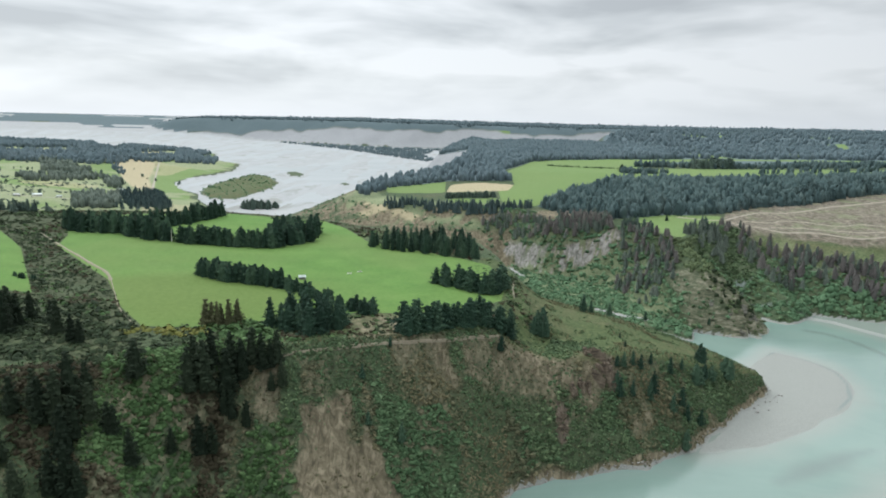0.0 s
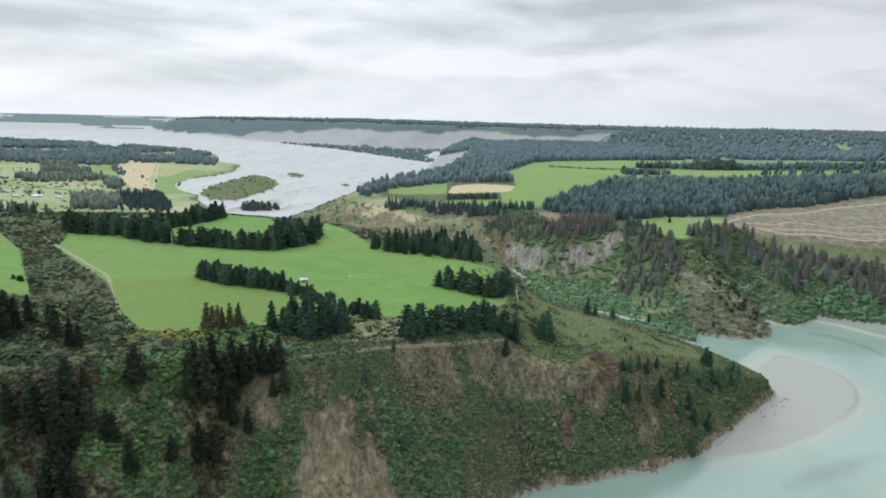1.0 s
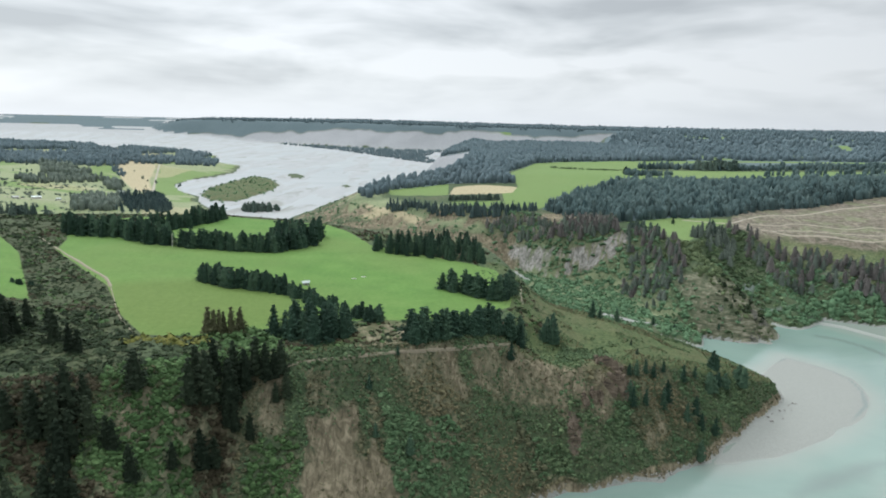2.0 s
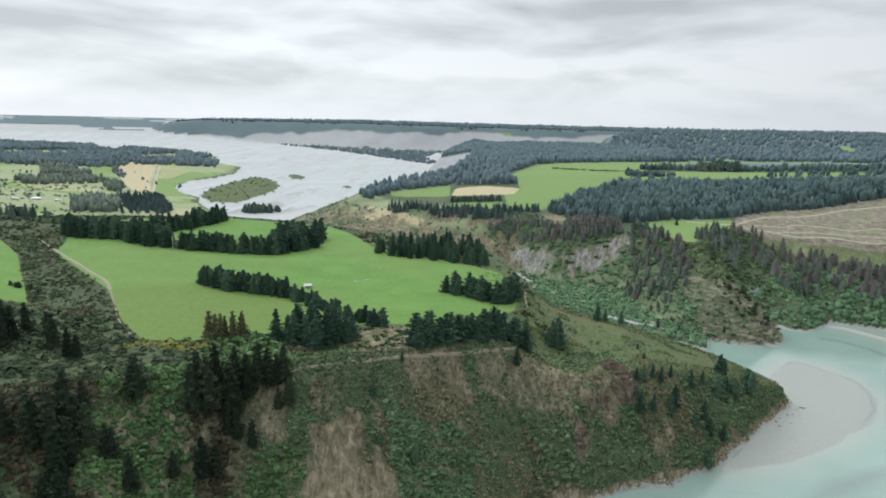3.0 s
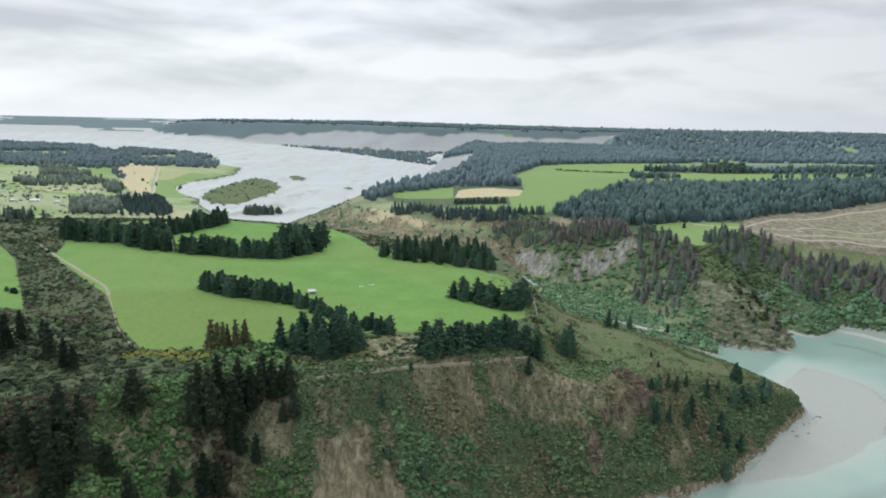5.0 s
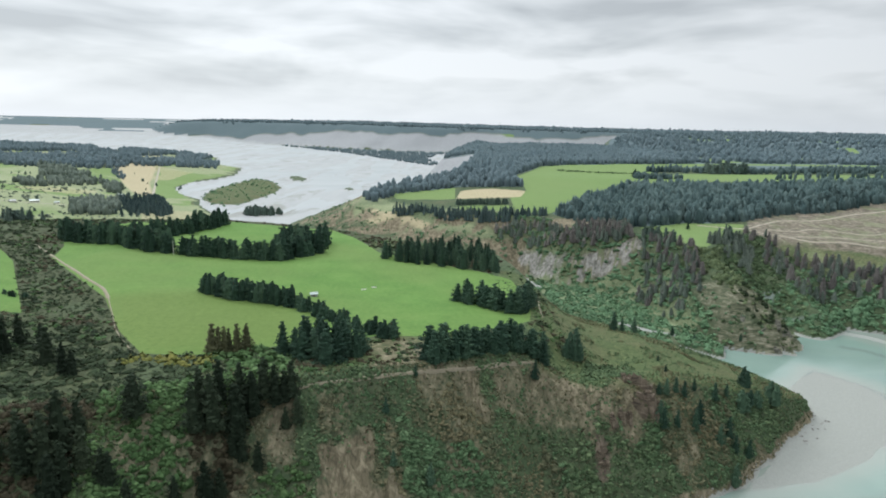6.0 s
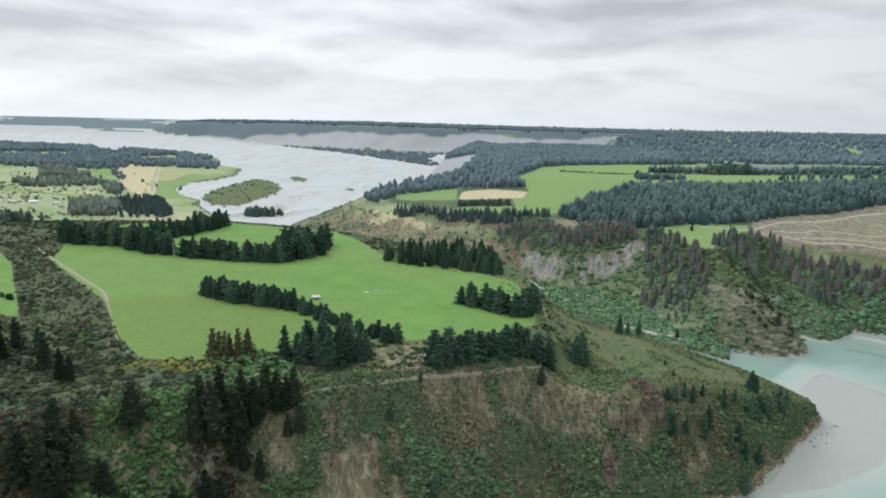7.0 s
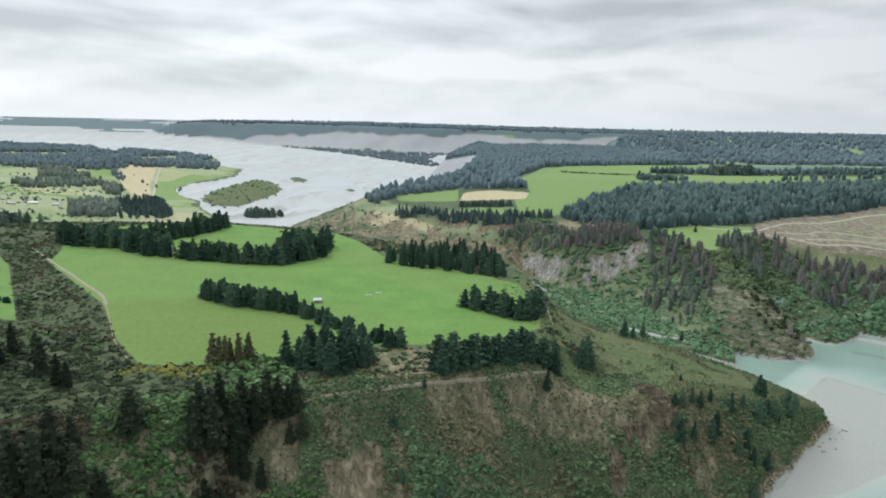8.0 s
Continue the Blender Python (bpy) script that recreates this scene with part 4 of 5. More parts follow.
def slope_scrub():
    """Small shrubs all over the bluff in wide patches of one kind, larger broadleaf bushes where it is lush, darker scrub on the near slope."""
    x, y, rng = spots(21, 190000, -330, 270, 190, 500)
    z = land(x, y)
    c = covers(x, y, z)
    d = signed(TERRACE, x, y)
    keep = (d > -7) & (d < 130) & (z > RIVER + 3) & (c["pasture"] < 0.4) & (c["rough"] < 0.5) & (y > 150 - 0.55 * x)
    keep &= (x > -230 + 0.2 * (y - 250)) & (np.abs(x + 12) < 0.78 * y + 10)
    lush = np.minimum.reduce([signed(poly, x, y) for poly in LUSH]) + 12 * (wave(x, y, 13) - 0.5) < 0
    bare = np.maximum(c["bare"], np.maximum(c["rock"], c["red"]))
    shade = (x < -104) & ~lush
    keep &= rng.rand(len(x)) < np.where(bare > 0.52, np.where(signed(SLIP, x, y) < 0, 0.09, 0.20), np.where((x > 40) & ~lush, 0.46, np.where(lush, np.where(x < -60, 0.34, 0.5), np.where(shade, 0.24, 0.62))))
    x, y, b, lush, shade = x[keep], y[keep], bare[keep], lush[keep], shade[keep]
    patch = 0.55 * wave(x, y, 34) + 0.33 * wave(x + 60, y - 20, 12) + 0.12 * rng.rand(len(x)) + 0.22 * step(0.25, 0.55, b)
    size = (0.9 + 1.5 * rng.rand(len(x)) ** 1.8) * (0.75 + 0.6 * wave(x + 40, y, 14)) * np.where(lush, np.where(x < -60, 1.7, 1.35), np.where(shade, 1.7, np.where(x > 40, 1.4, 1.05))) * np.where(b > 0.5, 0.6, 1.0)
    open_bluff = ~lush & ~shade
    for name, s, mat, label, protos in (
            ("lush_bush", lush & (x < -60), M_LUSH, "lush green broadleaf bushes on the slope", BUSHES),
            ("fern_bush", lush & (x >= -60), M_BUSH_LIGHT, "fresh green bushes low on the bluff", BUSHES),
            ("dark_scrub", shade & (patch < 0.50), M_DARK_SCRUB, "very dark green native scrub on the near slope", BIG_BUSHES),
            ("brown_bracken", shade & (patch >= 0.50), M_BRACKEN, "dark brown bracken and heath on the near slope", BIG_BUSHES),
            ("slope_scrub", open_bluff & (patch < 0.47), M_SCRUB, "dark green native scrub on the steep river bluff", FINE_BUSHES),
            ("light_scrub", open_bluff & (patch >= 0.47) & (patch < 0.54), M_BUSH_LIGHT, "light green broadleaf bushes on the bluff", FINE_BUSHES),
            ("dry_scrub", open_bluff & (patch >= 0.54) & (patch < 0.69), M_HEATH, "olive-brown dry heath and bracken on the bluff", FINE_BUSHES),
            ("tan_grass", open_bluff & (patch >= 0.69), M_TAN_GRASS, "tan dry grass and low heath on the bluff", FINE_BUSHES)):
        scatter(name, protos, x[s], y[s], size[s], mat, label, "scrub", 0.95, seed=5)


def tuft(seed, blades=4):
    """A knee-high tuft of bent blades."""
    rng = np.random.RandomState(seed)
    V, F = [], []
    for k in range(blades):
        a, r = rng.uniform(0, 6.28), rng.uniform(0.25, 0.6)
        d, w = np.array([math.cos(a), math.sin(a)]), np.array([-math.sin(a), math.cos(a)]) * 0.2
        o = len(V)
        V += [(-w[0], -w[1], -0.1), (w[0], w[1], -0.1), (d[0] * r, d[1] * r, rng.uniform(0.5, 1.0))]
        F.append((o, o + 1, o + 2))
    return np.array(V), np.array(F)


def slope_tufts():
    x, y, rng = spots(24, 120000, -240, 262, 210, 560)
    z = land(x, y)
    c = covers(x, y, z)
    d = signed(TERRACE, x, y)
    keep = (z > RIVER + 1.5) & (c["pasture"] < 0.3) & (d > -60) & (d < 110) & (np.abs(x + 12) < 0.76 * y + 10) & ((d > -12) | ((x > 20) & (wave(x, y, 13) > 0.62)))
    keep &= rng.rand(len(x)) < np.where(signed(SLIP, x, y) < 0, 0.03, np.where(c["bare"] > 0.5, 0.40, 0.75))
    x, y = x[keep][:30000], y[keep][:30000]
    kind = 0.6 * wave(x, y, 16) + 0.4 * rng.rand(len(x))
    tufts_ = [tuft(s) for s in range(4)]
    for name, s, mat, label in (("bracken", kind > 0.5, M_TAN_GRASS, "brown bracken and dry grass tufts on the bluff"), ("tussock", kind <= 0.5, M_BUSH_LIGHT, "green grass tussocks on the bluff")):
        scatter(name, tufts_, x[s], y[s], rng.uniform(0.8, 1.9, int(s.sum())), mat, label, "grass", 0.9, seed=12)


def terrace_scrub():
    x, y, rng = spots(22, 25000, -620, 70, 290, 860)
    z = land(x, y)
    c = covers(x, y, z)
    d = signed(TERRACE, x, y)
    keep = (d < -5) & (c["pasture"] < 0.3) & (rng.rand(len(x)) < np.maximum(0.75 * step(0.25, 0.55, wave(x, y, 22)) + 0.15, 0.8 * ((x < -95) & (y < 400)))) & (np.abs(x + 12) < 0.76 * y + 10)
    x, y = x[keep], y[keep]
    size = rng.uniform(1.6, 3.8, len(x)) * np.where((x < -95) & (y < 400), 1.35, 1.0) * (1 + 0.0004 * y)
    tint = 0.6 * wave(x, y, 50) + 0.4 * rng.rand(len(x)) - 0.34 * ((x < -95) & (y < 400))
    margin = (x > -138) & (x < -96) & (y < 378)
    tint, size = np.where(margin, 0.5, tint), np.where(margin, size * 1.5, size)
    yellow = (x > -176) & (x < -136) & (y < 352) & (y > 336)
    for name, s, mat, label in (("heath_scrub", (tint < 0.47) & ~yellow, M_DARK_SCRUB, "dark scrub covering an uncleared gully between pastures"),
                                ("gully_scrub", (tint >= 0.57) & ~yellow, M_BRACKEN, "dark brown heath covering an uncleared gully"),
                                ("gully_bushes", (tint >= 0.47) & (tint < 0.57) & ~yellow, M_LUSH, "green bushes covering an uncleared gully"),
                                ("gorse", yellow, M_GORSE, "yellow-flowering gorse along the pasture edge")):
        scatter(name, SMALL_BUSHES, x[s], y[s], size[s], mat, label, "scrub", 0.8, seed=6)
    x, y, rng = spots(26, 9000, -420, -100, 290, 640)
    c = covers(x, y, land(x, y))
    keep = (c["pasture"] < 0.2) & (signed(TERRACE, x, y) < 5) & (np.abs(x + 12) < 0.76 * y + 10) & (rng.rand(len(x)) < 0.5 + 0.5 * wave(x, y, 12))
    scatter("gully_heath", SMALL_BUSHES, x[keep][:2600], y[keep][:2600], rng.uniform(1.2, 3.0, int(keep.sum()))[:2600], M_DARK_SCRUB, "low dark heath between the pastures", "scrub", 0.7, seed=16)
    x, y, rng = spots(23, 4200, 30, 262, 385, 570)
    c = covers(x, y, land(x, y))
    keep = (signed(TERRACE, x, y) < 2) & (c["rough"] > 0.5) & (rng.rand(len(x)) < np.maximum(0.34 + 0.5 * step(0.50, 0.72, wave(x, y, 18)), 0.95 * (x < 112) * (signed(TERRACE, x, y) > -28) * (y < 440)))
    scatter("spur_shrubs", SMALL_BUSHES, x[keep], y[keep], (0.6 + 1.7 * rng.rand(int(keep.sum())) ** 1.7) * np.where((x[keep] < 112) & (y[keep] < 440), 1.6, 1.0), M_SCRUB, "low dark shrubs dotted over the rough grass spur", "shrub", 0.8, seed=8)


def cliff_head_bush():
    poly = [(74, 402), (88, 404), (110, 410), (104, 430), (84, 432), (72, 416)]
    x, y, rng = spots(27, 700, 70, 112, 400, 434)
    keep = signed(poly, x, y) + 8 * (wave(x, y, 9) - 0.5) < 0
    x, y = x[keep][:260], y[keep][:260]
    scatter("cliff_head_bush", BUSHES, x, y, rng.uniform(1.6, 3.4, len(x)), M_SCRUB, "dense green bush at the head of the red cliff", "scrub", 0.9, seed=28)


# ---- woods, rows and single trees on the near terrace ----
BELT = "dark green macrocarpa in a dense shelterbelt across the pasture"
row_of("macrocarpa", [(-190, 484), (-163, 470), (-120, 459)], 40, (12, 16), 3.0, BELT, "shelterbelt across the pasture", 1.05)
row_of("macrocarpa", [(-118, 458), (-101, 440), (-75, 420), (-48, 398)], 26, (6, 12), 4, "bushy dark green tree in a ragged shelterbelt", "shelterbelt across the pasture", 1.2)
clump_of("fir", [(-103, 362), (-78, 350), (-57, 366), (-62, 378), (-90, 380)], 20, (15, 21), "tall dark fir in a clump on the terrace edge", "clump on the terrace edge", 1.35, 4.0)
row_of("pine", [(-24, 362), (4, 378), (46, 404)], 30, (14, 20), 3, "dark green pine in a row along the bluff", "pines along the bluff", 1.3)
clump_of("macrocarpa", [(60, 424), (70, 424), (76, 434), (66, 440)], 4, (13, 17), "dark bushy conifer beside the spur track", "pines along the bluff", 1.0, 3.5)
row_of("pine", [(-4, 492), (20, 480), (38, 468), (52, 500)], 26, (13, 19), 3.5, "dark green pine in a belt beside the pasture", "belt beside the pasture", 1.35)
row_of("cypress", [(-141, 356), (-121, 364)], 6, (13, 17), 1.0, "brown-green cypress in a short row", "cypress row", 1.0)
LONG = "dark green pine in a long unbroken shelterbelt"
row_of("macrocarpa", [(-403, 672), (-341, 650), (-270, 612)], 44, (18, 25), 4, LONG, "long shelterbelt", 1.0)
row_of("macrocarpa", [(-330, 662), (-300, 720), (-283, 795)], 20, (18, 23), 4, LONG, "long shelterbelt", 1.05)
row_of("pine", [(-258, 608), (-210, 602), (-163, 606)], 34, (15, 20), 3, LONG, "long shelterbelt", 1.4)
clump_of("macrocarpa", [(-172, 612), (-150, 612), (-128, 690), (-150, 722), (-180, 690)], 20, (19, 25), "dark green conifer in a rounded copse", "rounded copse", 1.15, 6)
clump_of("pine", [(-83, 640), (-35, 618), (36, 600), (25, 690), (-40, 700)], 74, (13, 20), "dark pine in a loose wood on the terrace", "wood on the terrace", 1.0, 5)
GULLY_PINE = "tall dark pine standing among scrub on the slope"
for x, y, h in ((-238, 328, 26), (-245, 343, 24), (-241, 346, 20), (-247, 366, 17), (-231, 360, 15), (-211, 332, 20), (-197, 322, 15), (-191, 319, 13)):
    plant("slope_pine", x, y, h, "dark pine on the edge of the scrub gully", "pines by the gully", 1.15)
plant("slope_pine", -150, 294, 19, "broad dark conifer standing alone in the scrub", "", 1.5)
for x, y, h in ((-125, 297, 23), (-118, 301, 27), (-109, 304, 26), (-104, 314, 22), (-95, 321, 20), (-88, 324, 18), (-126, 307, 18), (-109, 299, 15), (-105, 299, 14), (-110, 316, 21),
                (-101, 321, 21), (-119, 313, 20), (-84, 317, 14), (-91, 322, 16), (-98, 299, 14), (-89, 315, 11)):
    plant("slope_pine", x, y, h, GULLY_PINE, "pines in the near gully", 1.08)
for x, y, h in ((-177, 261, 22), (-171, 263, 25), (-162, 260, 20), (-169, 271, 26), (-159, 268, 18), (-151, 267, 15), (-163, 253, 23), (-148, 267, 15), (-182, 265, 18), (-166, 279, 15),
                (-137, 259, 17), (-125, 273, 13), (-115, 281, 20), (-111, 286, 16), (-156, 241, 23), (-162, 240, 20), (-151, 241, 17), (-173, 235, 17), (-190, 262, 18), (-186, 245, 20)):
    plant("slope_pine", x, y, h, GULLY_PINE, "pines on the near slope", 1.08)
for x, y, h in ((-29, 349, 6), (38, 380, 11), (46, 397, 15), (118, 401, 8), (123, 402, 10), (130, 405, 10), (136, 407, 10), (145, 414, 8), (115, 387, 13), (117, 385, 13), (143, 398, 15), (161, 419, 12),
                (172, 427, 9), (139, 393, 13), (165, 403, 14), (156, 395, 13), (167, 397, 12), (180, 405, 12), (162, 382, 14), (126, 388, 11), (-43, 332, 8), (-38, 316, 8), (-20, 317, 11), (120, 516, 15), (126, 514, 10), (130, 425, 5), (132, 446, 5), (182, 660, 15), (219, 653, 10), (236, 639, 7), (277, 628, 8)):
    plant("fir", x, y, h, "small dark conifer growing on the river bluff", "conifers on the bluff", 1.15)
for x, y, h in ((187, 431, 16), (196, 453, 14), (200, 441, 11), (218, 454, 16), (191, 436, 11)):
    plant("macrocarpa", x, y, h, "dark rounded tree near the tip of the spur", "trees on the spur tip", 1.15)

slope_scrub()
cliff_head_bush()
slope_tufts()
terrace_scrub()


# ---- woods over the river and far off ----
def mid_tree(seed, flakes=60, taper=0.60):
    v, f = conifer_crown(seed, 20.0, 6.4, flakes, taper=taper, size=1.2, base=0.0)
    return v / 20.0, f


MIDS = [mid_tree(s) for s in (41, 42, 43, 44)]
VALLEY_TREES = [tuple((v / 20.0, f) for v, f in [conifer_crown(s, 20.0, 7.2, 120, taper=0.56, size=1.0, base=0.0)])[0] for s in (45, 46, 47, 48, 49)]
FAR_BUSHES = [lump(s, 22, 0.2) for s in (61, 62, 63)]


def wood(name, seed, poly, count, height, mat, label, protos, slim=1.0, holes=(), gate=None):
    xs, ys = [p[0] for p in poly], [p[1] for p in poly]
    x, y, rng = spots(seed, count * 4, min(xs), max(xs), min(ys), max(ys))
    keep = inside(poly, x, y) & (np.abs(x + 12) < 0.80 * y + 40)
    for hole in holes:
        keep &= ~inside(hole, x, y)
    if gate is not None:
        keep &= gate(x, y, rng)
    x, y = x[keep][:count], y[keep][:count]
    size = rng.uniform(*height, len(x)) * (0.78 + 0.44 * wave(x + 31, y, 70))
    return scatter(name, protos, x, y, size, mat, label, "woods", slim, 0.02, seed, 0.06, 95.0)


def far_bank():
    # slopes over the river: broadleaf bush, with standing dead and dying pines above
    x, y, rng = spots(31, 32000, 60, 760, 590, 960)
    z = land(x, y)
    d = signed(FAR_TERRACE, x, y)
    c = covers(x, y, z)
    keep = (d > -4) & (z > RIVER + 3) & (c["gravel"] < 0.3) & (c["cut"] < 0.4) & (c["chalk"] < 0.4) & (signed(TERRACE, x, y) > 25) & (signed(CLEARCUT, x, y) > -2) & (x < 0.78 * y)
    keep &= rng.rand(len(x)) < np.where(c["rock"] > 0.45, 0.22, np.where(c["bare"] > 0.5, 0.10, 0.55))
    x, y = x[keep], y[keep]
    tint = 0.65 * wave(x, y, 45) + 0.35 * rng.rand(len(x)) - 0.10 * step(312, 330, x) * step(420, 395, x) + 0.12 * step(400, 430, x) + 0.10 * step(160, 200, x) + 0.14 * step(280, 240, x) + 0.15 * step(20, -10, signed([(225, 812), (203, 806), (158, 818), (148, 722), (198, 722)], x, y))
    size = rng.uniform(2.6, 7.2, len(x)) * np.where(covers(x, y, land(x, y))["rock"] > 0.45, 0.75, 1.0)
    crest = distance([(px, py) for px, py, pz in SPUR_RIDGE], x, y, False) + 10 * (wave(x, y, 12) - 0.5) < 24
    split = np.where(x < 250, 0.33, np.where(x > 312, 0.60, 0.48))
    for name, s, mat, label in (("river_bush", ~crest & (tint < split), M_SCRUB, "dark green bush on the slopes over the river"), ("river_bush_light", ~crest & (tint >= split), M_FAR_BUSH, "fresh green bush on the slopes over the river"),
                                ("spur_bush", crest, M_OLIVE, "olive green bush on the rocky spur over the river")):
        scatter(name, FAR_BUSHES, x[s], y[s], size[s], mat, label, "bush", 0.9, seed=9)
    high = lambda x, y, rng: (land(x, y) > -80) & (np.maximum(covers(x, y, land(x, y))["chalk"], covers(x, y, land(x, y))["bare"]) < 0.5)
    rim = [(50, 930), (111, 918), (170, 880), (235, 888), (226, 836), (196, 842), (151, 852), (112, 884), (62, 904)]
    wood("gorge_pines", 33, rim, 115, (9, 14), M_GREY_PINE, "grey-green pines on the gorge rim", VALLEY_TREES, 0.9, gate=high)
    wood("dead_pines", 32, rim, 75, (8, 13), M_DEAD_PINE, "grey-brown dead pines on the gorge rim", VALLEY_TREES, 0.9, gate=high)
    wood("dying_pines", 40, [(138, 862), (180, 846), (228, 832), (222, 850), (182, 866), (140, 880)], 52, (9, 14), M_RUST_PINE, "purple-brown dying pines on the gorge rim", VALLEY_TREES, 0.9, gate=high)
    side = [(235, 822), (280, 770), (270, 712), (256, 684), (222, 704), (204, 736), (226, 789)]
    wood("gorge_pines", 36, side, 66, (9, 15), M_GREY_PINE, "grey-green pines on the gorge side", VALLEY_TREES, 0.9, gate=high)
    wood("dying_pines", 34, side, 46, (9, 14), M_RUST_PINE, "purple-brown dying pines on the gorge side", VALLEY_TREES, 0.9, gate=high)
    wood("bank_trees", 39, [(308, 806), (356, 832), (372, 812), (352, 780), (336, 748), (322, 756), (306, 782)], 52, (11, 16), M_GREY_PINE, "dark grey-green trees on the bank behind the spur", VALLEY_TREES, 0.95, gate=high)
    wood("spur_shrubs", 63, [(282, 664), (297, 680), (316, 658), (328, 640), (318, 626), (292, 634)], 46, (3, 6), M_DARK_SCRUB, "dark shrubs clinging to the rocky spur", FAR_BUSHES)
    lip = [(372, 846), (404, 836), (420, 800), (440, 775), (466, 768), (525, 732), (800, 660), (800, 600), (501, 689), (446, 724), (388, 726), (380, 780)]
    wood("rim_trees", 35, lip, 190, (11, 17), M_RUST_PINE, "purple-brown trees along the lip of the far terrace", VALLEY_TREES, 0.95, gate=high)
    wood("rim_pines", 37, lip, 150, (10, 15), M_GREY_PINE, "grey-green trees along the lip of the far terrace", VALLEY_TREES, 1.0, gate=high)
    wood("river_trees", 38, [(395, 712), (440, 722), (600, 672), (800, 615), (800, 560), (560, 620), (430, 688)], 230, (6, 11), M_FAR_BUSH, "fresh green trees above the river beach", FAR_BUSHES, 1.1, gate=high)


far_bank()
OPEN = [FIELD_FAR, FIELD_STRAW, FIELD_RIM, FIELD_STRIP, FIELD_OVER, *STRIPS]
front = lambda x, y, rng: distance(FOREST[:8], x, y, False) < 45
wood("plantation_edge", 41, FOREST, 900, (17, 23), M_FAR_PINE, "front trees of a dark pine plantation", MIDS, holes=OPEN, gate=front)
wood("plantation", 42, FOREST, 4800, (12, 20), M_FAR_PINE, "dark pine plantation hazed blue-green", SPIRES + DOMES, 0.95, OPEN)
wood("rim_forest", 43, RIM_FOREST, 8000, (11, 17), M_HAZED_WOOD,
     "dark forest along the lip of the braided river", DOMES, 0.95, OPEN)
wood("field_row", 44, [(-95, 990), (-45, 975), (-5, 950), (82, 925), (131, 930), (128, 945), (80, 945), (0, 972), (-40, 992), (-92, 1010)], 170, (10, 15), M_FAR_PINE, "row of dark pines under the far paddocks", MIDS)
wood("plain_row", 46, [(426, 1417), (580, 1430), (755, 1431), (919, 1494), (1500, 1640), (1500, 1700), (900, 1560), (740, 1490), (560, 1480), (430, 1440)], 620, (12, 17), M_FAR_PINE, "dark tree belts across the far plain", DOMES, 1.0)
wood("paddock_row", 45, [(350, 1258), (445, 1264), (450, 1284), (352, 1280)], 70, (9, 13), M_FAR_PINE, "dark tree belt between far paddocks", DOMES, 1.0)
wood("paddock_row", 53, [(640, 1300), (900, 1380), (1500, 1570), (1500, 1600), (900, 1410), (640, 1330)], 240, (10, 14), M_FAR_PINE, "dark tree belt between far paddocks", DOMES, 1.0)
wood("island_bush", 56, ISLAND, 120, (3, 8), M_FAR_BUSH, "low green bush on the river island", FAR_BUSHES)
low_dry = lambda x, y, rng: rng.rand(len(x)) < 0.25 + 0.75 * step(0.45, 0.65, wave(x, y, 60))
wood("terrace_shrubs", 62, [(-1010, 1440), (-800, 1500), (-640, 1420), (-420, 900), (-480, 800), (-900, 760), (-1300, 1200)], 620, (2, 7), M_GREY_PINE, "grey-green shrubs scattered over the low terrace", FAR_BUSHES, gate=low_dry)
wood("gap_bush", 57, [(-250, 870), (-60, 830), (60, 900), (40, 940), (-60, 980), (-150, 1040), (-200, 1200), (-260, 1100)], 480, (2, 5), M_FAR_BUSH, "low bush on the broken ground above the gorge", FAR_BUSHES)
clump_of("far_pine", [(240, 835), (258, 790), (270, 800), (250, 848)], 18, (9, 15), "dark conifer beside a green paddock over the river", "conifers beside the paddock", 1.0, 3)
clump_of("far_pine", [(322, 798), (348, 846), (362, 850), (330, 790)], 18, (9, 15), "dark conifer beside a green paddock over the river", "conifers beside the paddock", 1.0, 3)
clump_of("far_broadleaf", [(-410, 1250), (-345, 1250), (-335, 1290), (-400, 1300)], 26, (14, 20), "grey-green tree on the braided river's bank", "trees on the river bank", 1.0, 6)
clump_of("far_pine", [(-560, 735), (-500, 742), (-478, 770), (-560, 790)], 22, (11, 16), "dark conifer in a copse at the pasture corner", "copse at the pasture corner", 1.2, 4)
clump_of("far_broadleaf", [(-900, 800), (-480, 840), (-420, 1100), (-560, 1380), (-800, 1900), (-1500, 2000), (-1300, 1000)], 70, (5, 10), "single tree standing on the low terrace", "trees over the low terrace", 1.0, 14)
row_of("far_pine", [(3, 1026), (44, 1020), (84, 1013)], 34, (8, 11), 2, "dark conifer in a row between far paddocks", "row between far paddocks", 1.2)
clump_of("far_broadleaf", [(560, 1420), (590, 1425), (650, 1430), (650, 1480), (570, 1470)], 24, (17, 25), "dark tree on the far plain", "trees on the far plain", 1.2, 8)
thin = lambda x, y, rng: rng.rand(len(x)) < np.clip(1900.0 / y, 0, 1) ** 2
wood("far_forest", 47, [(285, 1580), (436, 1650), (700, 1730), (1500, 1865), (3000, 2300), (5200, 4800), (2200, 4250), (1400, 3650), (920, 3270), (740, 2900), (620, 2480), (700, 2000)], 9500, (16, 24), M_HAZED_WOOD, "far dark forest reaching the horizon", DOMES, 0.8, OPEN, thin)
wood("scarp_forest", 48, [(-1950, 4500), (-1620, 4390), (-1080, 4190), (-608, 3910), (-265, 3760), (50, 3730), (500, 3750), (1300, 4000), (2600, 4600), (5200, 4700), (5200, 4845), (-1800, 4845)], 4700, (14, 22), M_HAZED_WOOD, "dark woods on the plain over the far scarp", DOMES, 0.7)
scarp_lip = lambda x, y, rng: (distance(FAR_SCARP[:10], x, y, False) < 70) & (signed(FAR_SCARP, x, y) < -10)
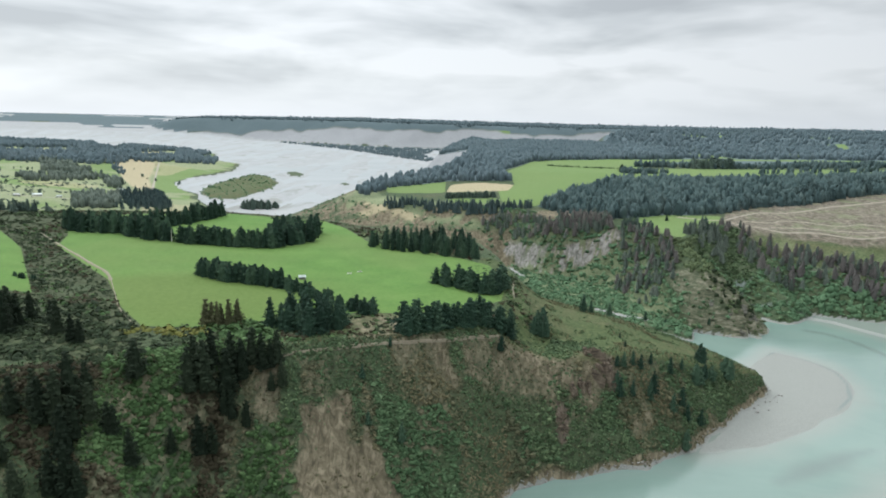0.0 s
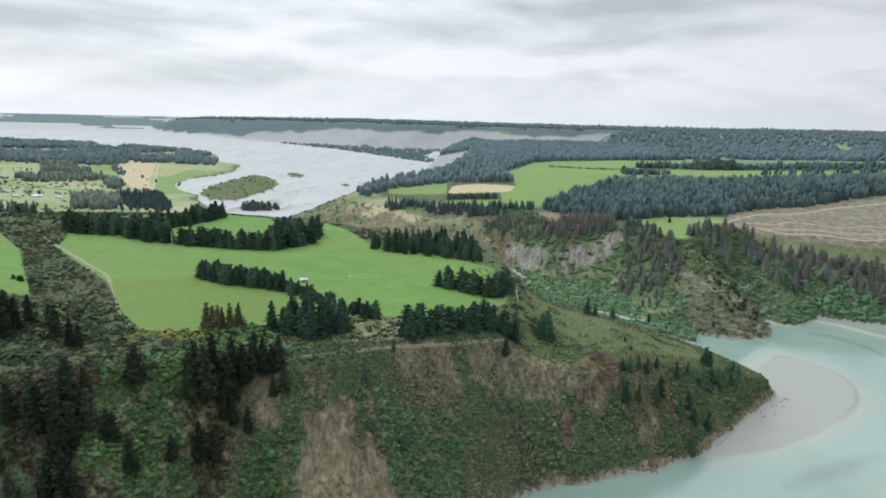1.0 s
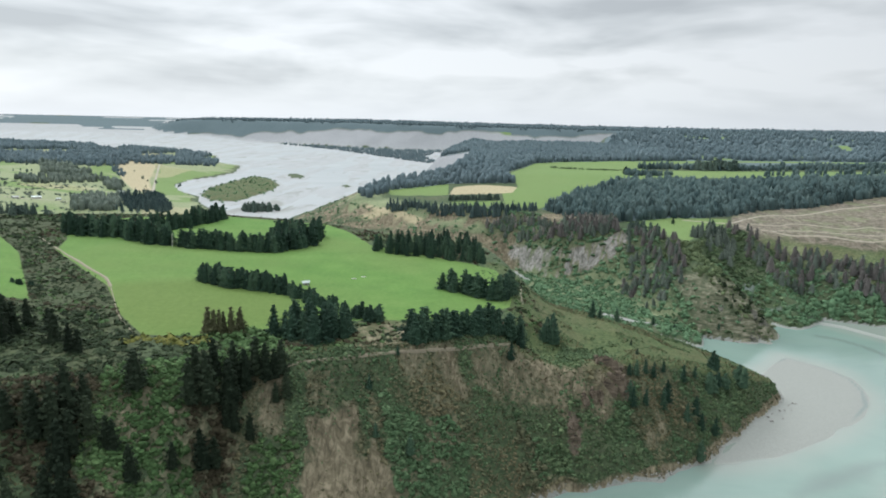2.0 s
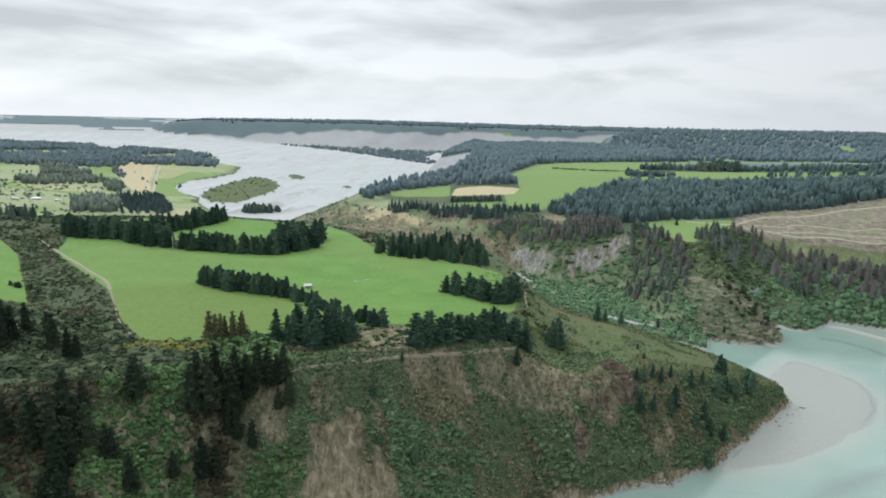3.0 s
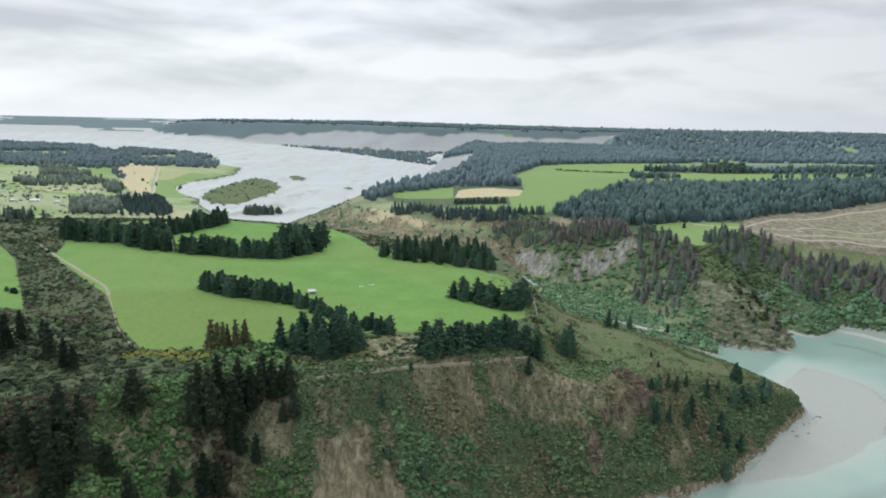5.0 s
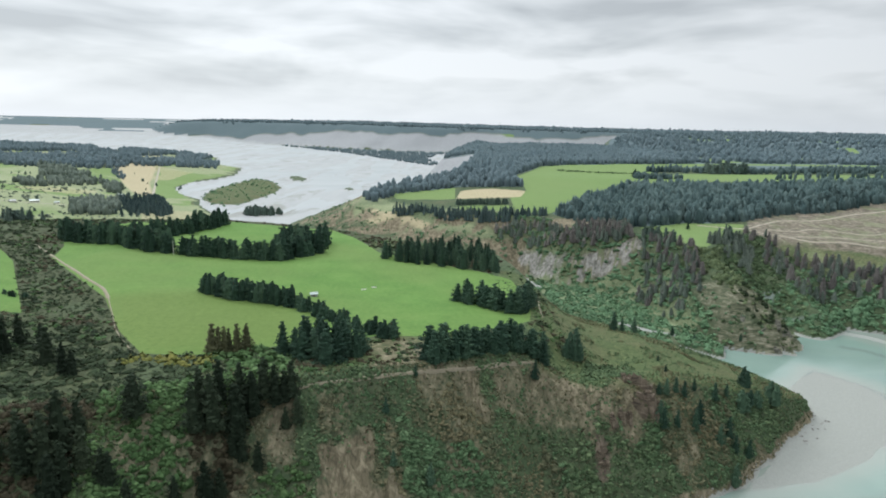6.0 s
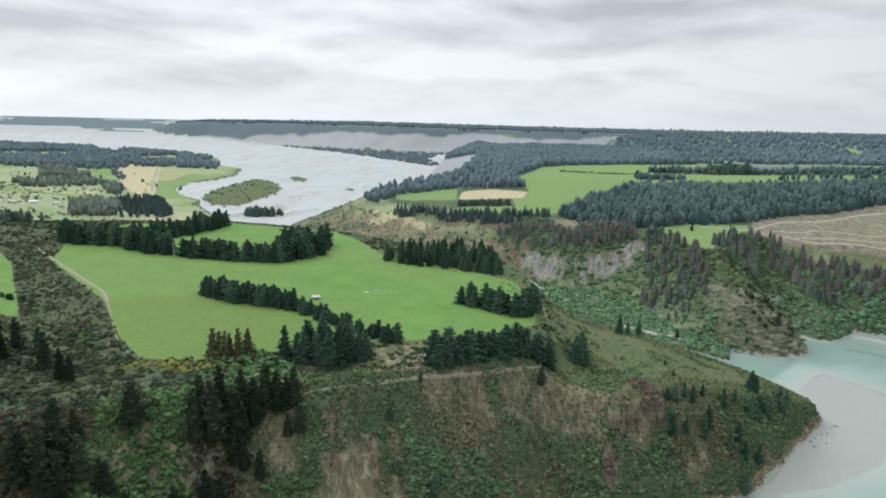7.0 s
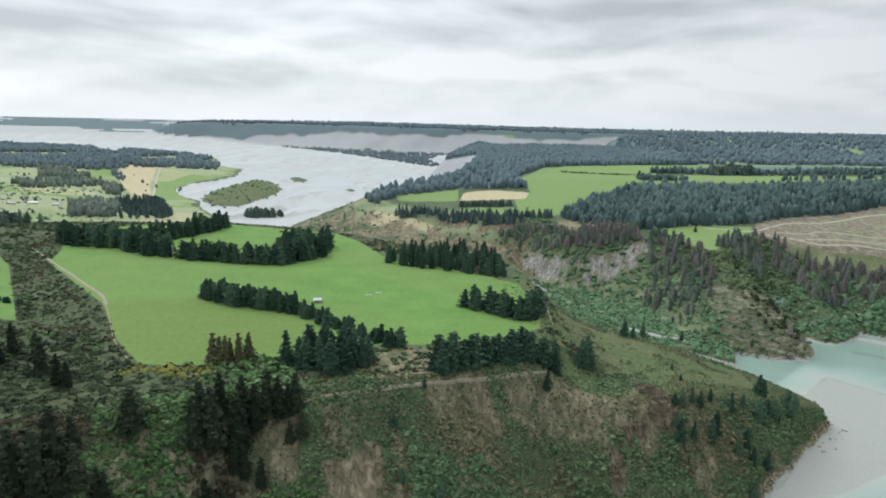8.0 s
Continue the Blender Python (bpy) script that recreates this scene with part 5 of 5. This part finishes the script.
wood("scarp_edge", 59, [(-2050, 4440), (-1620, 4330), (-608, 3850), (-265, 3700), (50, 3670), (500, 3690), (1300, 3930), (2600, 4540), (2600, 4700), (1300, 4110), (500, 3860), (-265, 3870), (-608, 4020), (-1620, 4500), (-2050, 4580)], 1600, (14, 22), M_HAZED_WOOD, "front trees of the woods over the far scarp", DOMES, 0.7, gate=scarp_lip)
wood("flats_wood", 49, FLATS, 1500, (7, 14), M_HAZED_WOOD, "dark woods on the flats across the braided river", DOMES, 0.8)
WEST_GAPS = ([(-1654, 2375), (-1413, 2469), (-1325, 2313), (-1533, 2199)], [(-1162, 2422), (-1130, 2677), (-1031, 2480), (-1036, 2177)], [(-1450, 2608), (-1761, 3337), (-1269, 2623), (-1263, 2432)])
wood("west_woods", 50, [(-2600, 2700), (-2295, 3300), (-2027, 3300), (-1589, 3050), (-1300, 2960), (-1010, 2760), (-960, 2500), (-869, 2440), (-790, 2188), (-961, 2016), (-1022, 1865), (-1181, 1830), (-1290, 1846), (-2400, 2000)], 5400, (14, 22), M_HAZED_WOOD, "dark woods beside the braided river", DOMES, 0.85, WEST_GAPS)
wood("west_copse", 60, [(-1189, 1863), (-1176, 1916), (-1056, 1809), (-960, 1680), (-979, 1624), (-1070, 1691)], 110, (10, 16), M_GREY_PINE, "grey-green copse on the low terrace", DOMES, 1.0)
wood("west_hedge", 61, [(-997, 1881), (-988, 1922), (-896, 1793), (-865, 1699)], 60, (6, 11), M_HAZED_WOOD, "bushy hedge at the edge of a tan field", DOMES, 1.0)
wood("west_row", 51, [(-974, 1437), (-946, 1620), (-899, 1660), (-840, 1566), (-870, 1473), (-886, 1386), (-934, 1396)], 150, (11, 16), M_GREY_PINE, "dark shelterbelt on the low terrace", DOMES, 1.0)
wood("west_copse", 54, [(-840, 1560), (-870, 1650), (-779, 1535), (-713, 1388), (-741, 1401)], 70, (12, 18), M_GREY_PINE, "grey-green copse on the low terrace", DOMES, 1.0)
wood("west_copse", 55, [(-1021, 1610), (-950, 1680), (-960, 1730), (-1045, 1650)], 90, (12, 18), M_GREY_PINE, "grey-green copse on the low terrace", DOMES, 1.0)
wood("bank_wood", 52, [(-640, 1082), (-583, 1108), (-600, 1180), (-670, 1300), (-716, 1221)], 210, (9, 15), M_GREY_PINE, "grey-green wood above the river bank", DOMES, 1.0)
wood("bank_pines", 58, [(-583, 1108), (-504, 1151), (-530, 1230), (-625, 1380), (-672, 1300), (-600, 1180)], 230, (12, 18), M_FAR_PINE, "dark pines above the river bank", MIDS, 0.95)


# ---- tracks, buildings and other small things ----
def paint(name, colour, rough=0.7, metal=0.0, vary=0.25):
    m, t, b = material(name, rough, 0.3)
    co = object_coords(t)
    n = math_node(t, "ADD", math_node(t, "MULTIPLY", noise_node(t, co, 0.7, 5.0, 0.6), 0.6), math_node(t, "MULTIPLY", noise_node(t, co, 9.0, 4.0, 0.6), 0.4))
    dark = tuple(c * (1 - vary) for c in colour)
    t.links.new(ramp_node(t, n, [(0.3, dark), (0.7, colour)]), b.inputs["Base Color"])
    b.inputs["Metallic"].default_value = metal
    return m


M_TRACK = paint("pale_gravel_track", (0.205, 0.180, 0.130), 0.95, 0.0, 0.4)
M_LOG_TRACK = paint("pale_logging_track", (0.27, 0.245, 0.195), 0.95, 0.0, 0.3)
M_WALL = paint("white_weatherboard", (0.60, 0.59, 0.55), 0.7)
M_TIN = paint("pale_corrugated_iron", (0.34, 0.39, 0.37), 0.45, 0.1)
M_TIN_DARK = paint("weathered_iron", (0.30, 0.31, 0.31), 0.55, 0.2)
M_TIMBER = paint("grey_timber", (0.22, 0.20, 0.17), 0.85)
M_GLASS_DARK = paint("dark_glass", (0.03, 0.035, 0.04), 0.1, 0.0, 0.1)


def track(points, width, label, mat=None):
    """A worn track draped over the ground along the points."""
    pts = [Vector(p) for p in points]
    fine = []
    for k in range(len(pts) - 1):
        p0, p1, p2, p3 = pts[max(k - 1, 0)], pts[k], pts[k + 1], pts[min(k + 2, len(pts) - 1)]
        n = max(2, int((p2 - p1).length / 3.0))
        for i in range(n):
            u = i / n
            fine.append(0.5 * ((2 * p1) + (p2 - p0) * u + (2 * p0 - 5 * p1 + 4 * p2 - p3) * u * u + (3 * p1 - p0 - 3 * p2 + p3) * u**3))
    fine.append(pts[-1])
    verts = []
    rng = random.Random(len(fine))
    for k, p in enumerate(fine):
        d = (fine[min(k + 1, len(fine) - 1)] - fine[max(k - 1, 0)]).normalized()
        side = Vector((-d.y, d.x))
        w = width * 0.5 * rng.uniform(0.75, 1.2)
        for f in (-1.0, -0.4, 0.4, 1.0):
            q = p + side * w * f
            verts.append((q.x, q.y, f))
    v = np.array(verts)
    z = land(v[:, 0], v[:, 1]) + np.where(np.abs(v[:, 2]) > 0.9, -0.25, 0.40)
    me = mesh_from("track", np.stack([v[:, 0], v[:, 1], z], 1), grid_faces(len(fine), 4), mat or M_TRACK)
    return tagged(new("track", me), label, "track", kind="structure")


track([(-409, 633), (-363, 588), (-298, 518), (-264, 483), (-246, 457)], 3.2, "pale gravel farm track along the pasture fence")
track([(-246, 457), (-227, 425), (-205, 388), (-181, 356)], 1.0, "narrow worn strip along the pasture edge")
track([(-90, 325), (-64, 336), (-29, 350), (-7, 361), (23, 378), (40, 390)], 1.9, "tan bench track along the lip of the bluff")
track([(56, 470), (58, 500), (63, 540), (66, 566)], 2.2, "worn foot track down the grass spur")
track([(330, 893), (385, 880), (424, 906), (464, 930), (500, 932), (538, 945), (610, 985), (682, 1015), (900, 1110)], 4.5, "pale logging track along the clear-felled block", M_LOG_TRACK)
track([(385, 880), (398, 862), (420, 842), (446, 822), (484, 812), (530, 790), (580, 792), (640, 780)], 3.0, "pale logging track across the clear-felled block", M_LOG_TRACK)
track([(430, 838), (470, 842), (500, 832), (548, 818), (600, 822), (700, 800)], 3.0, "pale logging track along the grass under the cut", M_LOG_TRACK)
track([(420, 880), (455, 872), (478, 884), (504, 876), (540, 856), (580, 868), (620, 858), (690, 885), (760, 900)], 3.0, "pale logging track across the clear-felled block", M_LOG_TRACK)
track([(-917, 2045), (-798, 1750), (-661, 1429)], 7.0, "pale farm road over the low terrace", M_LOG_TRACK)
track([(-790, 1135), (-733, 1140), (-685, 1165), (-640, 1180)], 5.0, "pale driveway to the farm buildings", M_LOG_TRACK)


def box(bm, x0, x1, y0, y1, z0, z1):
    vs = [bm.verts.new(p) for p in ((x0, y0, z0), (x1, y0, z0), (x1, y1, z0), (x0, y1, z0), (x0, y0, z1), (x1, y0, z1), (x1, y1, z1), (x0, y1, z1))]
    for f in ((3, 2, 1, 0), (4, 5, 6, 7), (0, 1, 5, 4), (1, 2, 6, 5), (2, 3, 7, 6), (3, 0, 4, 7)):
        bm.faces.new([vs[i] for i in f])


def mesh_part(name, bm, mat, parent, label=""):
    me = bpy.data.meshes.new(name)
    bm.normal_update()
    bm.to_mesh(me)
    bm.free()
    me.materials.append(mat)
    return part(name, me, parent, label)


def building(name, x, y, turn, length, depth, eave, ridge, wall, roof, label, category, group=""):
    """A gabled building: walls with gable ends, an iron roof with overhang and ridge cap, a door and windows."""
    z = float(land(np.array([x]), np.array([y]))[0]) - 0.1
    house = new(name)
    house.matrix_world = pose(x, y, z, 0, 0, turn)
    a, b = length / 2, depth / 2
    bm = bmesh.new()
    base = [bm.verts.new((sx * a, sy * b, -0.6)) for sx, sy in ((-1, -1), (1, -1), (1, 1), (-1, 1))]
    top = [bm.verts.new((sx * a, sy * b, eave)) for sx, sy in ((-1, -1), (1, -1), (1, 1), (-1, 1))]
    g0, g1 = bm.verts.new((-a, 0, ridge - 0.1)), bm.verts.new((a, 0, ridge - 0.1))
    bm.faces.new((base[0], base[1], top[1], top[0]))
    bm.faces.new((base[2], base[3], top[3], top[2]))
    bm.faces.new((base[1], base[2], top[2], g1, top[1]))
    bm.faces.new((base[3], base[0], top[0], g0, top[3]))
    mesh_part("wall", bm, wall, house)
    bm = bmesh.new()
    o = 0.5
    slope = (ridge - eave) / b
    lo = eave - slope * o
    for s in (-1, 1):
        q = [(-a - o, s * (b + o), lo), (a + o, s * (b + o), lo), (a + o, 0, ridge), (-a - o, 0, ridge)]
        up = [bm.verts.new((p[0], p[1], p[2] + 0.12)) for p in q]
        dn = [bm.verts.new(p) for p in q]
        bm.faces.new(up), bm.faces.new(dn[::-1])
        for i in range(4):
            bm.faces.new((dn[i], dn[(i + 1) % 4], up[(i + 1) % 4], up[i]))
    box(bm, -a - o, a + o, -0.25, 0.25, ridge + 0.08, ridge + 0.22)
    bmesh.ops.recalc_face_normals(bm, faces=bm.faces)
    mesh_part("roof", bm, roof, house)
    bm = bmesh.new()
    box(bm, -0.6, 0.6, -b - 0.06, -b + 0.02, -0.05, 2.1)
    door = mesh_part("door", bm, M_TIMBER, house)
    bm = bmesh.new()
    box(bm, 0.42, 0.5, -b - 0.12, -b - 0.06, 0.95, 1.1)
    mesh_part("handle", bm, M_TIN_DARK, door)
    for k in range(max(1, int(length / 4)) * 2):
        wx = -a + (k + 0.5) * length / (max(1, int(length / 4)) * 2)
        if abs(wx) < 1.3:
            continue
        bm = bmesh.new()
        for x0, x1, z0, z1 in ((-0.6, 0.6, 0.85, 0.95), (-0.6, 0.6, 1.95, 2.05), (-0.6, -0.5, 0.95, 1.95), (0.5, 0.6, 0.95, 1.95)):
            box(bm, wx + x0, wx + x1, -b - 0.07, -b + 0.02, z0, z1)
        window = mesh_part("window", bm, M_TIMBER, house)
        bm = bmesh.new()
        box(bm, wx - 0.5, wx + 0.5, -b - 0.04, -b + 0.02, 0.95, 1.95)
        mesh_part("pane", bm, M_GLASS_DARK, window)
    return tagged(house, label, category, group)


building("farm_shed", -110, 485, 12, 5.0, 3.6, 2.2, 3.1, M_TIN_DARK, M_TIN, "small pale iron farm shed beside the shelterbelt", "shed")
building("farmhouse", -742, 1150, 28, 15, 8, 2.8, 4.5, M_WALL, M_TIN, "long white farmhouse with a pale iron roof", "house", "farm buildings")
building("farm_shed", -768, 1132, 25, 9, 6, 2.8, 4.0, M_WALL, M_TIN_DARK, "white farm shed with a grey iron roof", "shed", "farm buildings")
building("farm_shed", -712, 1166, 30, 8, 5, 2.6, 3.8, M_WALL, M_TIN, "small white shed near the farmhouse", "shed", "farm buildings")
building("farmhouse", -698, 1370, 10, 9, 7, 2.8, 4.4, M_WALL, M_TIN, "white house standing beside a wood", "house")


def trough(x, y, label):
    """A low concrete water trough with a hollow."""
    z = float(land(np.array([x]), np.array([y]))[0])
    ob = new("water_trough")
    ob.matrix_world = pose(x, y, z, 0, 0, 15) @ Matrix.Scale(0.6, 4)
    bm = bmesh.new()
    box(bm, -3.2, 3.2, -1.3, -1.0, -0.3, 0.7), box(bm, -3.2, 3.2, 1.0, 1.3, -0.3, 0.7), box(bm, -3.2, -2.9, -1.0, 1.0, -0.3, 0.7), box(bm, 2.9, 3.2, -1.0, 1.0, -0.3, 0.7)
    mesh_part("rim", bm, M_WALL, ob)
    bm = bmesh.new()
    box(bm, -2.9, 2.9, -1.0, 1.0, -0.3, 0.25)
    mesh_part("basin", bm, M_TIN_DARK, ob)
    return tagged(ob, label, "trough", "troughs in the pasture")


trough(-77, 513, "pale concrete water trough in the open pasture")
trough(-70, 521, "pale concrete water trough in the open pasture")


def power_pole(x, y, h, label):
    z = float(land(np.array([x]), np.array([y]))[0]) - 0.6
    ob = new("power_pole")
    ob.matrix_world = pose(x, y, z, 0, 0, 30)
    bm = bmesh.new()
    bmesh.ops.create_cone(bm, cap_ends=True, segments=8, radius1=0.28, radius2=0.16, depth=h, matrix=Matrix.Translation((0, 0, h / 2)))
    mesh_part("pole", bm, M_WALL, ob)
    bm = bmesh.new()
    box(bm, -1.2, 1.2, -0.08, 0.08, h - 0.9, h - 0.72)
    arm = mesh_part("crossarm", bm, M_TIMBER, ob)
    for k in (-1.0, 0.0, 1.0):
        bm = bmesh.new()
        bmesh.ops.create_cone(bm, cap_ends=True, segments=6, radius1=0.09, radius2=0.05, depth=0.3, matrix=Matrix.Translation((k, 0, h - 0.57)))
        mesh_part("insulator", bm, M_TIN, arm)
    return tagged(ob, label, "pole")


power_pole(-264, 606, 13, "pale power pole at the gap between shelterbelts")
wood("far_hedge", 71, [(228, 1410), (338, 1364), (340, 1372), (230, 1420)], 90, (4, 6), M_SCRUB, "clipped dark hedge across a far paddock", FAR_BUSHES)
wood("far_hedge", 72, [(330, 1372), (460, 1360), (460, 1368), (334, 1382)], 50, (3, 5), M_SCRUB, "clipped dark hedge across a far paddock", FAR_BUSHES)
plant("macrocarpa", 363, 1300, 16, "single dark tree standing in a far paddock", "", 1.3)
plant("fir", 310, 872, 10, "small dark conifer standing at the paddock edge", "", 1.2)


# ---- rocks at the water's edge ----
def crag_material(name, dark, light):
    m, t, b = material(name, 0.95, 0.1)
    co = t.nodes.new("ShaderNodeTexCoord").outputs["Object"]
    layers = noise_node(t, scaled(t, co, (0.9, 0.9, 3.4)), 1.0, 6.0, 0.7, 0.9)
    t.links.new(ramp_node(t, layers, [(0.36, dark), (0.64, light)]), b.inputs["Base Color"])
    bump(t, b, layers, 0.8, 0.6)
    return m


M_CRAG_RED = crag_material("reddish_bluff_rock", (0.046, 0.037, 0.029), (0.185, 0.150, 0.112))
M_CRAG_GREY = crag_material("grey_spur_rock", (0.055, 0.058, 0.046), (0.215, 0.205, 0.172))
M_ROCK = paint("pale_river_rock", (0.29, 0.285, 0.265), 0.9, 0.0, 0.5)


def rock_shape(seed, subdivisions=2):
    """A worn boulder one metre across, faceted by several flat cuts."""
    rng = np.random.RandomState(seed)
    bm = bmesh.new()
    bmesh.ops.create_icosphere(bm, subdivisions=subdivisions, radius=0.5)
    cuts = rng.normal(size=(7, 3))
    cuts /= np.linalg.norm(cuts, axis=1)[:, None]
    for v in bm.verts:
        p = np.array(v.co)
        for c in cuts:
            over = p @ c - 0.33
            if over > 0:
                p = p - c * over * 0.9
        v.co = Vector(p * np.array([1.15, 0.9, 0.75]))
    return bm


ROCKS = []
for k in range(4):
    bm = rock_shape(90 + k)
    me = bpy.data.meshes.new("boulder")
    bm.to_mesh(me)
    bm.free()
    me.materials.append(M_ROCK)
    ROCKS.append(me)


def shore_rocks():
    rng = random.Random(17)
    for i in range(34):
        f = i / 33
        # along the tip of the spur and its foot
        x, y = 260 + 10 * math.sin(f * 2.4) + rng.uniform(-8, 4), 440 + 75 * f + rng.uniform(-4, 4)
        if y < 470:
            x -= (470 - y) * 0.75
        size = rng.uniform(0.8, 2.6)
        z = max(float(land(np.array([x]), np.array([y]))[0]), RIVER - 0.3)
        ob = new("boulder", ROCKS[i % 4])
        ob.matrix_world = Matrix.LocRotScale((x, y, z + 0.10 * size), Euler((rng.uniform(-0.3, 0.3), rng.uniform(-0.3, 0.3), rng.uniform(0, 6.28))), (size, size, size))
        tagged(ob, "pale worn boulder lying at the water's edge", "boulder", "boulders at the spur tip")
    x, y, r = spots(81, 60000, 20, 300, 300, 620)
    z = land(x, y)
    keep = (z > RIVER + 0.1) & (z < RIVER + 4.5) & (signed(GRAVEL_BAR, x, y) > 1) & (signed(TERRACE, x, y) < 75) & (r.rand(len(x)) < 0.5)
    x, y = x[keep][:2600], y[keep][:2600]
    lumps = []
    for k in range(3):
        bm = rock_shape(95 + k, 1)
        bm.verts.ensure_lookup_table()
        lumps.append((np.array([v.co[:] for v in bm.verts]), np.array([[v.index for v in f.verts] for f in bm.faces])))
        bm.free()
    scatter("shore_rubble", lumps, x, y, 0.5 + 1.3 * r.rand(len(x)) ** 2, M_ROCK, "pale rubble along the foot of the bluff", "rubble", 0.9, 0.0, 14, 0.2)


shore_rocks()
for x, y, h in ((-309, 452, 5), (-303, 456, 4), (-316, 455, 4)):
    plant("macrocarpa", x, y, h, "grey-green bush standing at the pasture edge", "bushes at the pasture edge", 1.5)


# ---- crags that stand out of the bluff and of the spur over the river ----
def crag_mesh(seed, mat):
    """A broken outcrop of rock: one block cleft into columns of uneven height with slanted tops."""
    rng = np.random.RandomState(seed)
    cols, rows = 18, 12
    u, v = np.meshgrid(np.linspace(-0.55, 0.55, cols), np.linspace(-0.42, 0.42, rows))
    u, v = (u + rng.uniform(-0.018, 0.018, u.shape)).ravel(), (v + rng.uniform(-0.018, 0.018, v.shape)).ravel()
    cu, cv = rng.uniform(-0.5, 0.5, 13), rng.uniform(-0.36, 0.36, 13)
    gap = (u[:, None] - cu) ** 2 + (v[:, None] - cv) ** 2
    near = np.argmin(gap, 1)
    two = np.sqrt(np.sort(gap, 1)[:, :2])
    top = 0.60 - 0.75 * np.abs(cu) - 0.55 * np.abs(cv) + rng.uniform(-0.22, 0.22, 13)
    tilt = rng.uniform(-0.9, 0.9, 13)
    z = top[near] + tilt[near] * (u - cu[near]) - 0.5 * (v - cv[near]) - 0.16 * (two[:, 1] - two[:, 0] < 0.05)
    rim = (np.abs(u) > 0.52) | (np.abs(v) > 0.39)
    z = np.where(rim, -0.75, z)
    return mesh_from("crag", np.stack([u, v, z], 1), grid_faces(rows, cols), mat, False)


def crags(places, mat, seed, label, group, sink=-0.05):
    shapes = [crag_mesh(seed + k, mat) for k in range(4)]
    rng = random.Random(seed)
    for k, (x, y, size) in enumerate(places):
        z = float(land(np.array([x]), np.array([y]))[0])
        ob = new("crag", shapes[k % 4])
        ob.matrix_world = Matrix.LocRotScale((x, y + 0.08 * size + max(sink, 0) * size * 0.6, z - sink * size), Euler((rng.uniform(-0.25, 0.1), rng.uniform(-0.2, 0.2), rng.uniform(0, 6.28))), (size * rng.uniform(0.9, 1.4), size * rng.uniform(0.6, 0.9), size * rng.uniform(0.8, 1.15)))
        tagged(ob, label, "rock", group)


crags([(99, 405, 9), (104, 402, 11), (110, 398, 10), (114, 394, 8), (107, 393, 11), (102, 389, 10), (96, 385, 10), (90, 383, 8), (112, 389, 8), (78, 367, 8), (76, 362, 7), (84, 380, 7)], M_CRAG_RED, 130,
      "reddish-brown crag standing out of the bluff", "crags in the bluff", 0.09)
crags([(292, 614, 7), (306, 616, 8), (316, 622, 7), (280, 618, 7), (268, 624, 6), (324, 632, 8), (298, 630, 7), (312, 634, 8), (284, 640, 7)],
      M_CRAG_GREY, 150, "grey layered crag on the spur over the river", "crags on the spur", 0.22)
